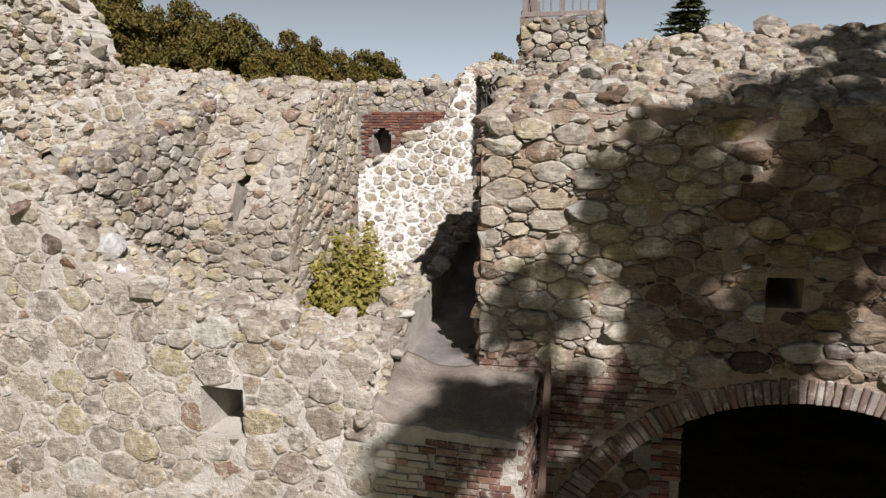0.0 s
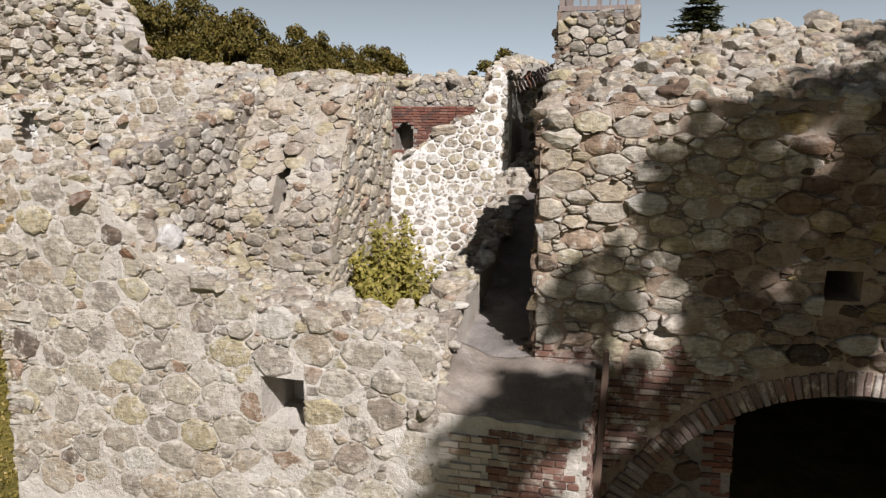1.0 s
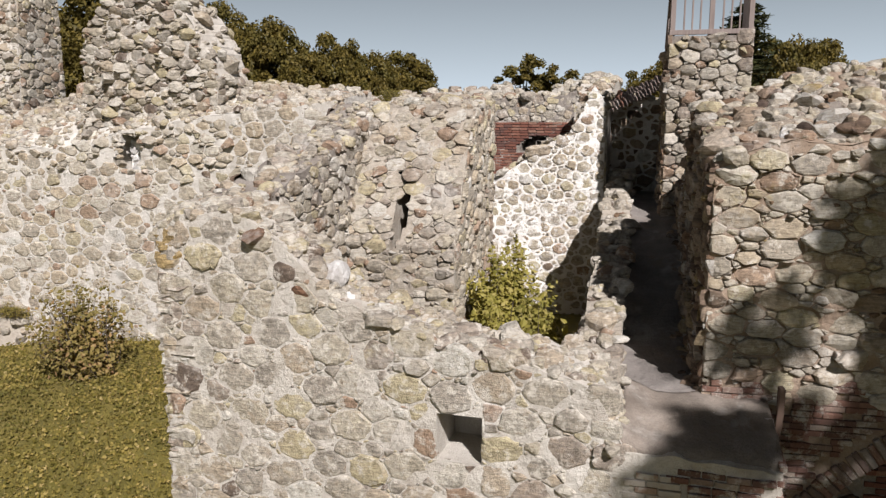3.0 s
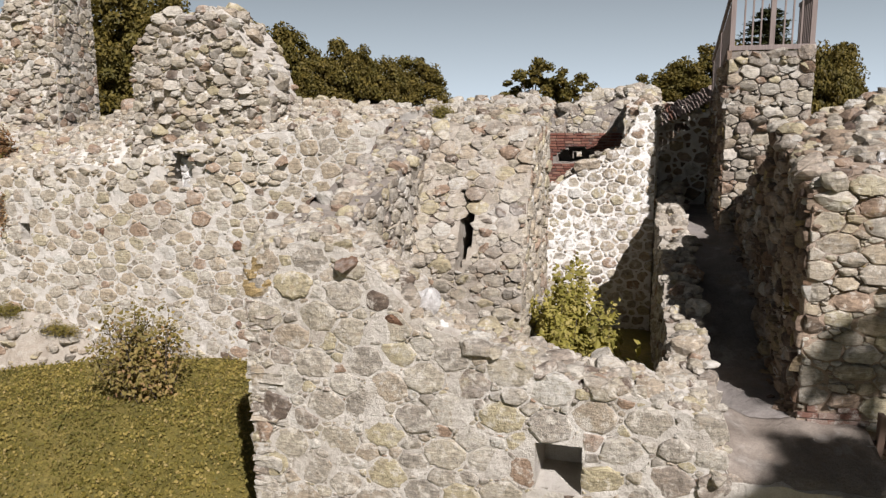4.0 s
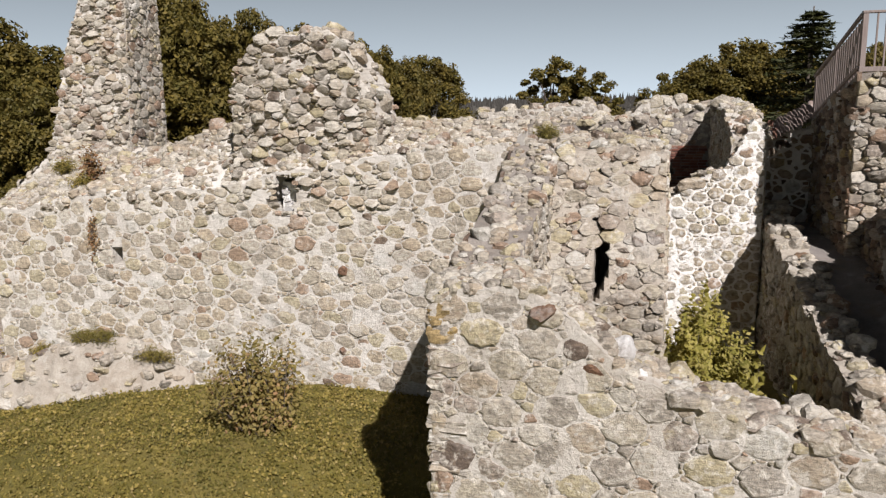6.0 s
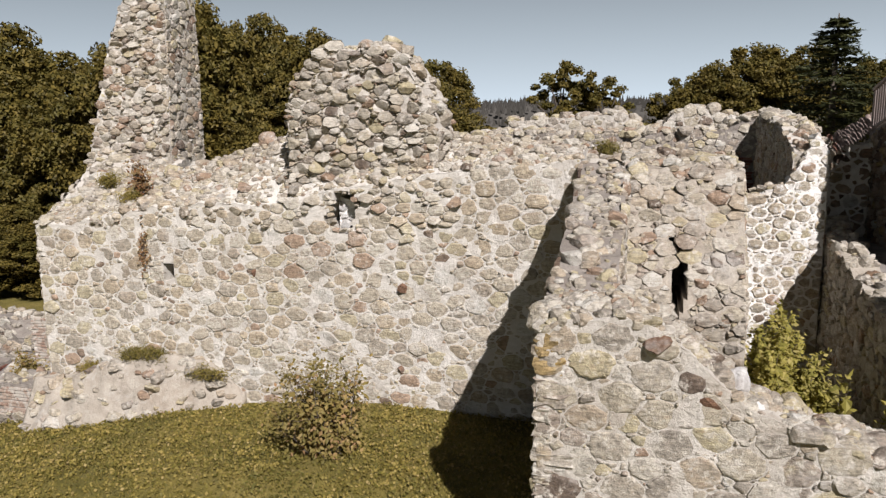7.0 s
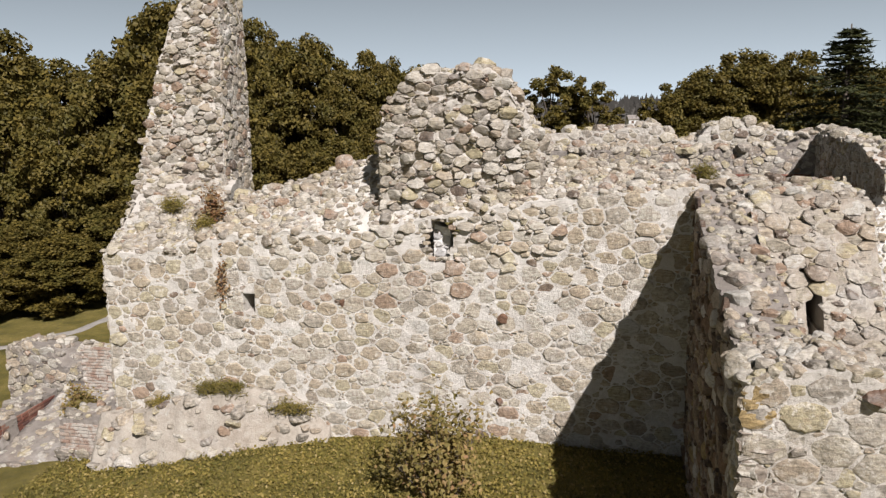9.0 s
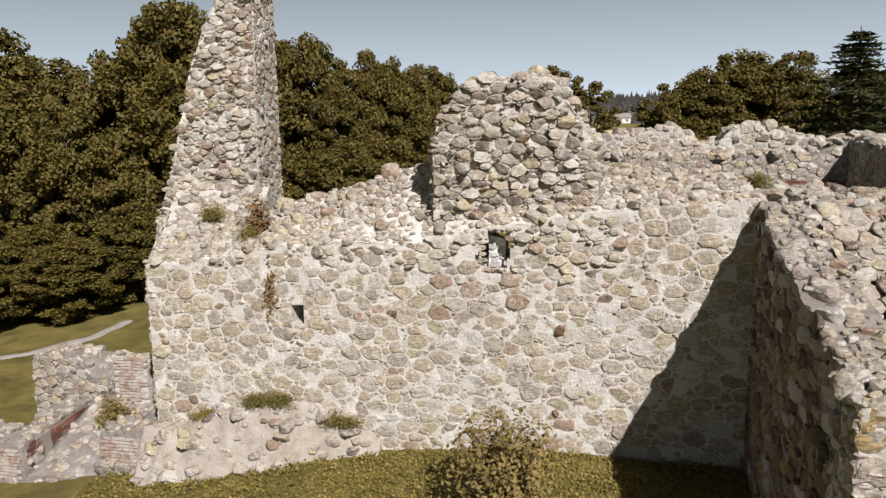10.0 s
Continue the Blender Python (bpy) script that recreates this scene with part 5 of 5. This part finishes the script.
bush("climbing_vine", "bright yellow-green leafy vine filling the roofless room", 61, (-5.4, 14.0, 0.3), (0.95, 1.8, 2.35), 170, 26000, 0.058, M_VINE, "vine")
bush("weed", "leafy green weed growing on the room floor", 62, (-4.45, 12.0, 0.4), (0.6, 0.6, 1.9), 20, 620, 0.095, M_VINE, "weed")
bush("dry_shrub", "half-dry brownish green shrub on the lawn by the wall", 63, (-14.05, 12.1, -0.05), (1.15, 0.95, 2.15), 120, 3800, 0.055, M_SHRUB, up=0.28, bare=0.2, loose=0.15)
bush("small_shrub", "small green shrub on the low foundation", 64, (-25.4, 16.3, -0.9), (0.5, 0.4, 0.75), 40, 1800, 0.045, M_SHRUB)
M_RUST = leaf_material("rust_red_weed_leaves", [(0.0, (0.22, 0.10, 0.045)), (0.5, (0.34, 0.19, 0.09)), (1.0, (0.36, 0.27, 0.13))], 0.25)
bush("dry_weed", "rust-red withered weed rooted in the wall top", 65, (-20.45, 15.5, 4.75), (0.36, 0.3, 0.75), 26, 700, 0.05, M_RUST, "weed", up=0.4, loose=0.1)
bush("dry_weed", "rust-brown withered weed hanging in a wall joint", 66, (-19.85, 14.62, 3.25), (0.14, 0.1, 0.5), 14, 220, 0.04, M_RUST, "weed", up=0.2, loose=0.12)
for k, (x, y, z, s) in enumerate(((-21.6, 14.45, 0.25, 0.35), (-20.2, 14.4, 0.75, 0.4), (-19.7, 14.4, 0.8, 0.45), (-18.2, 14.3, 0.45, 0.7), (-22.2, 16.5, 4.9, 0.35), (-20.6, 15.3, 4.6, 0.3), (-8.9, 17, 5.7, 0.3))):
    bush("grass_tuft", "tuft of dry yellow-green grass on the masonry", 70 + k, (x, y, z), (s, 0.25, 0.24), 50, 900, 0.06, M_GRASS, "grass", shape=(1.0, 0.13))

# lawn: short blades and flat clover leaves, in patches
def lawn():
    r = np.random.default_rng(81)
    n = 110000
    x, y = r.uniform(-24.5, -9.4, n), 14.6 - 9.5 * r.random(n)
    dens = np.array([noise.noise((a * 0.9, b * 0.9, 0)) for a, b in zip(x, y)])
    keep = r.random(n) < 0.78 + 0.5 * dens
    x, y, dens = x[keep], y[keep], dens[keep]
    n = len(x)
    z = np.array([ground_height(a, b) for a, b in zip(x, y)])
    tuft = np.array([noise.noise((a * 3.4, b * 3.4, 4)) for a, b in zip(x, y)])
    lift = np.clip(1 + 0.5 * dens + 1.6 * tuft, 0.25, 2.6)
    half = n // 2
    h = r.uniform(0.03, 0.085, n) * lift
    a = r.uniform(0, 6.28, n)
    base = np.column_stack((x, y, z - 0.01))
    V = np.empty((half, 3, 3))
    side = (np.column_stack((np.cos(a), np.sin(a), 0 * a)) * 0.011)[:half]
    V[:, 0], V[:, 1] = base[:half] - side, base[:half] + side
    V[:, 2] = base[:half] + np.column_stack((r.normal(0, 0.035, half), r.normal(0, 0.035, half), h[:half]))
    flat, F = leaves(r, base[half:] + np.column_stack((0 * a, 0 * a, 0.015 + 0.8 * h))[half:], np.tile((0, -0.15, 0.8), (n - half, 1)), 0.034, (1.0, 0.8))
    F = np.vstack((np.arange(3 * half).reshape(half, 3), F + 3 * half))
    tagged(new("grass", fast_mesh("grass", np.vstack((V.reshape(-1, 3), flat)), F, M_GRASS)), label="short yellowish green grass and clover of the lawn", category="grass", kind="stuff")


lawn()

# ---- far hills ----
def hills():
    r = np.random.default_rng(91)
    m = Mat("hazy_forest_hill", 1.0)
    # distance haze is mixed into this greyed forest colour
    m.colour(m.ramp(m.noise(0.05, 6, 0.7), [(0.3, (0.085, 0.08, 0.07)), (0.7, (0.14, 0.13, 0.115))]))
    ridge = lambda x: 16 + 5 * noise.noise((x * 0.004, 2, 0)) + 3 * noise.noise((x * 0.013, 5, 0)) + 0.016 * x
    xs = np.linspace(-1100, 900, 160)
    V, F = [], []
    for x in xs:
        hgt = ridge(x)
        V += [(x, 640, -14), (x, 700, hgt * 0.55), (x, 800, hgt), (x, 1000, -14)]
    for i in range(len(xs) - 1):
        for k in range(3):
            F.append((4 * i + k, 4 * (i + 1) + k, 4 * (i + 1) + k + 1, 4 * i + k + 1))
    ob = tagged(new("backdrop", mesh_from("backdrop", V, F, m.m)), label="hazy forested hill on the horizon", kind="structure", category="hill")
    woods = Joined()
    for _ in range(2600):
        x, t = r.uniform(-420, 300), r.random()
        y = 645 + 160 * t
        z = (ridge(x) * 0.55 * min(1, t * 3) if t < 0.35 else ridge(x) * (0.55 + 0.45 * (t - 0.35) / 0.65)) - (6 if t < 0.1 else 0.5)
        h, w = r.uniform(4, 8.5), r.uniform(1.6, 2.6)
        woods.add([(x - w, y, z), (x + w * 0.5, y - w, z), (x + w * 0.5, y + w, z), (x, y, z + h)], [(0, 1, 3), (1, 2, 3), (2, 0, 3)])
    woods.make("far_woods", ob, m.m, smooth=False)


hills()


def cottage():
    """A small pale house far off below the hill."""
    ob = tagged(new("house"), label="small white house with a dark roof in the distance", category="house")
    bm = bmesh.new()
    box(bm, -4, 4, -3, 3, 0, 3.2)
    wall_ = Mat("white_painted_boards", 0.8)
    wall_.colour(wall_.ramp(wall_.noise(2.0), [(0.3, (0.7, 0.7, 0.68)), (0.7, (0.8, 0.8, 0.78))]))
    part("wall", bm_mesh("wall", bm, wall_.m), ob)
    bm = bmesh.new()
    a = [bm.verts.new((x, y, z)) for x in (-4.4, 4.4) for y, z in ((-3.5, 3.0), (0, 5.4), (3.5, 3.0))]
    for f in ((0, 1, 4, 3), (1, 2, 5, 4), (0, 3, 5, 2), (0, 2, 1), (3, 4, 5)):
        bm.faces.new([a[i] for i in f])
    part("roof", bm_mesh("roof", bm, M_CONCRETE), ob)
    for x in (-2, 2):
        bm = bmesh.new()
        box(bm, x - 0.6, x + 0.6, -3.06, -2.98, 1.0, 2.2)
        part("window", bm_mesh("window", bm, M_DARKWOOD), ob)
    ob.matrix_basis = pose(2.0, 420, -0.8, 0, 0, 12)


cottage()
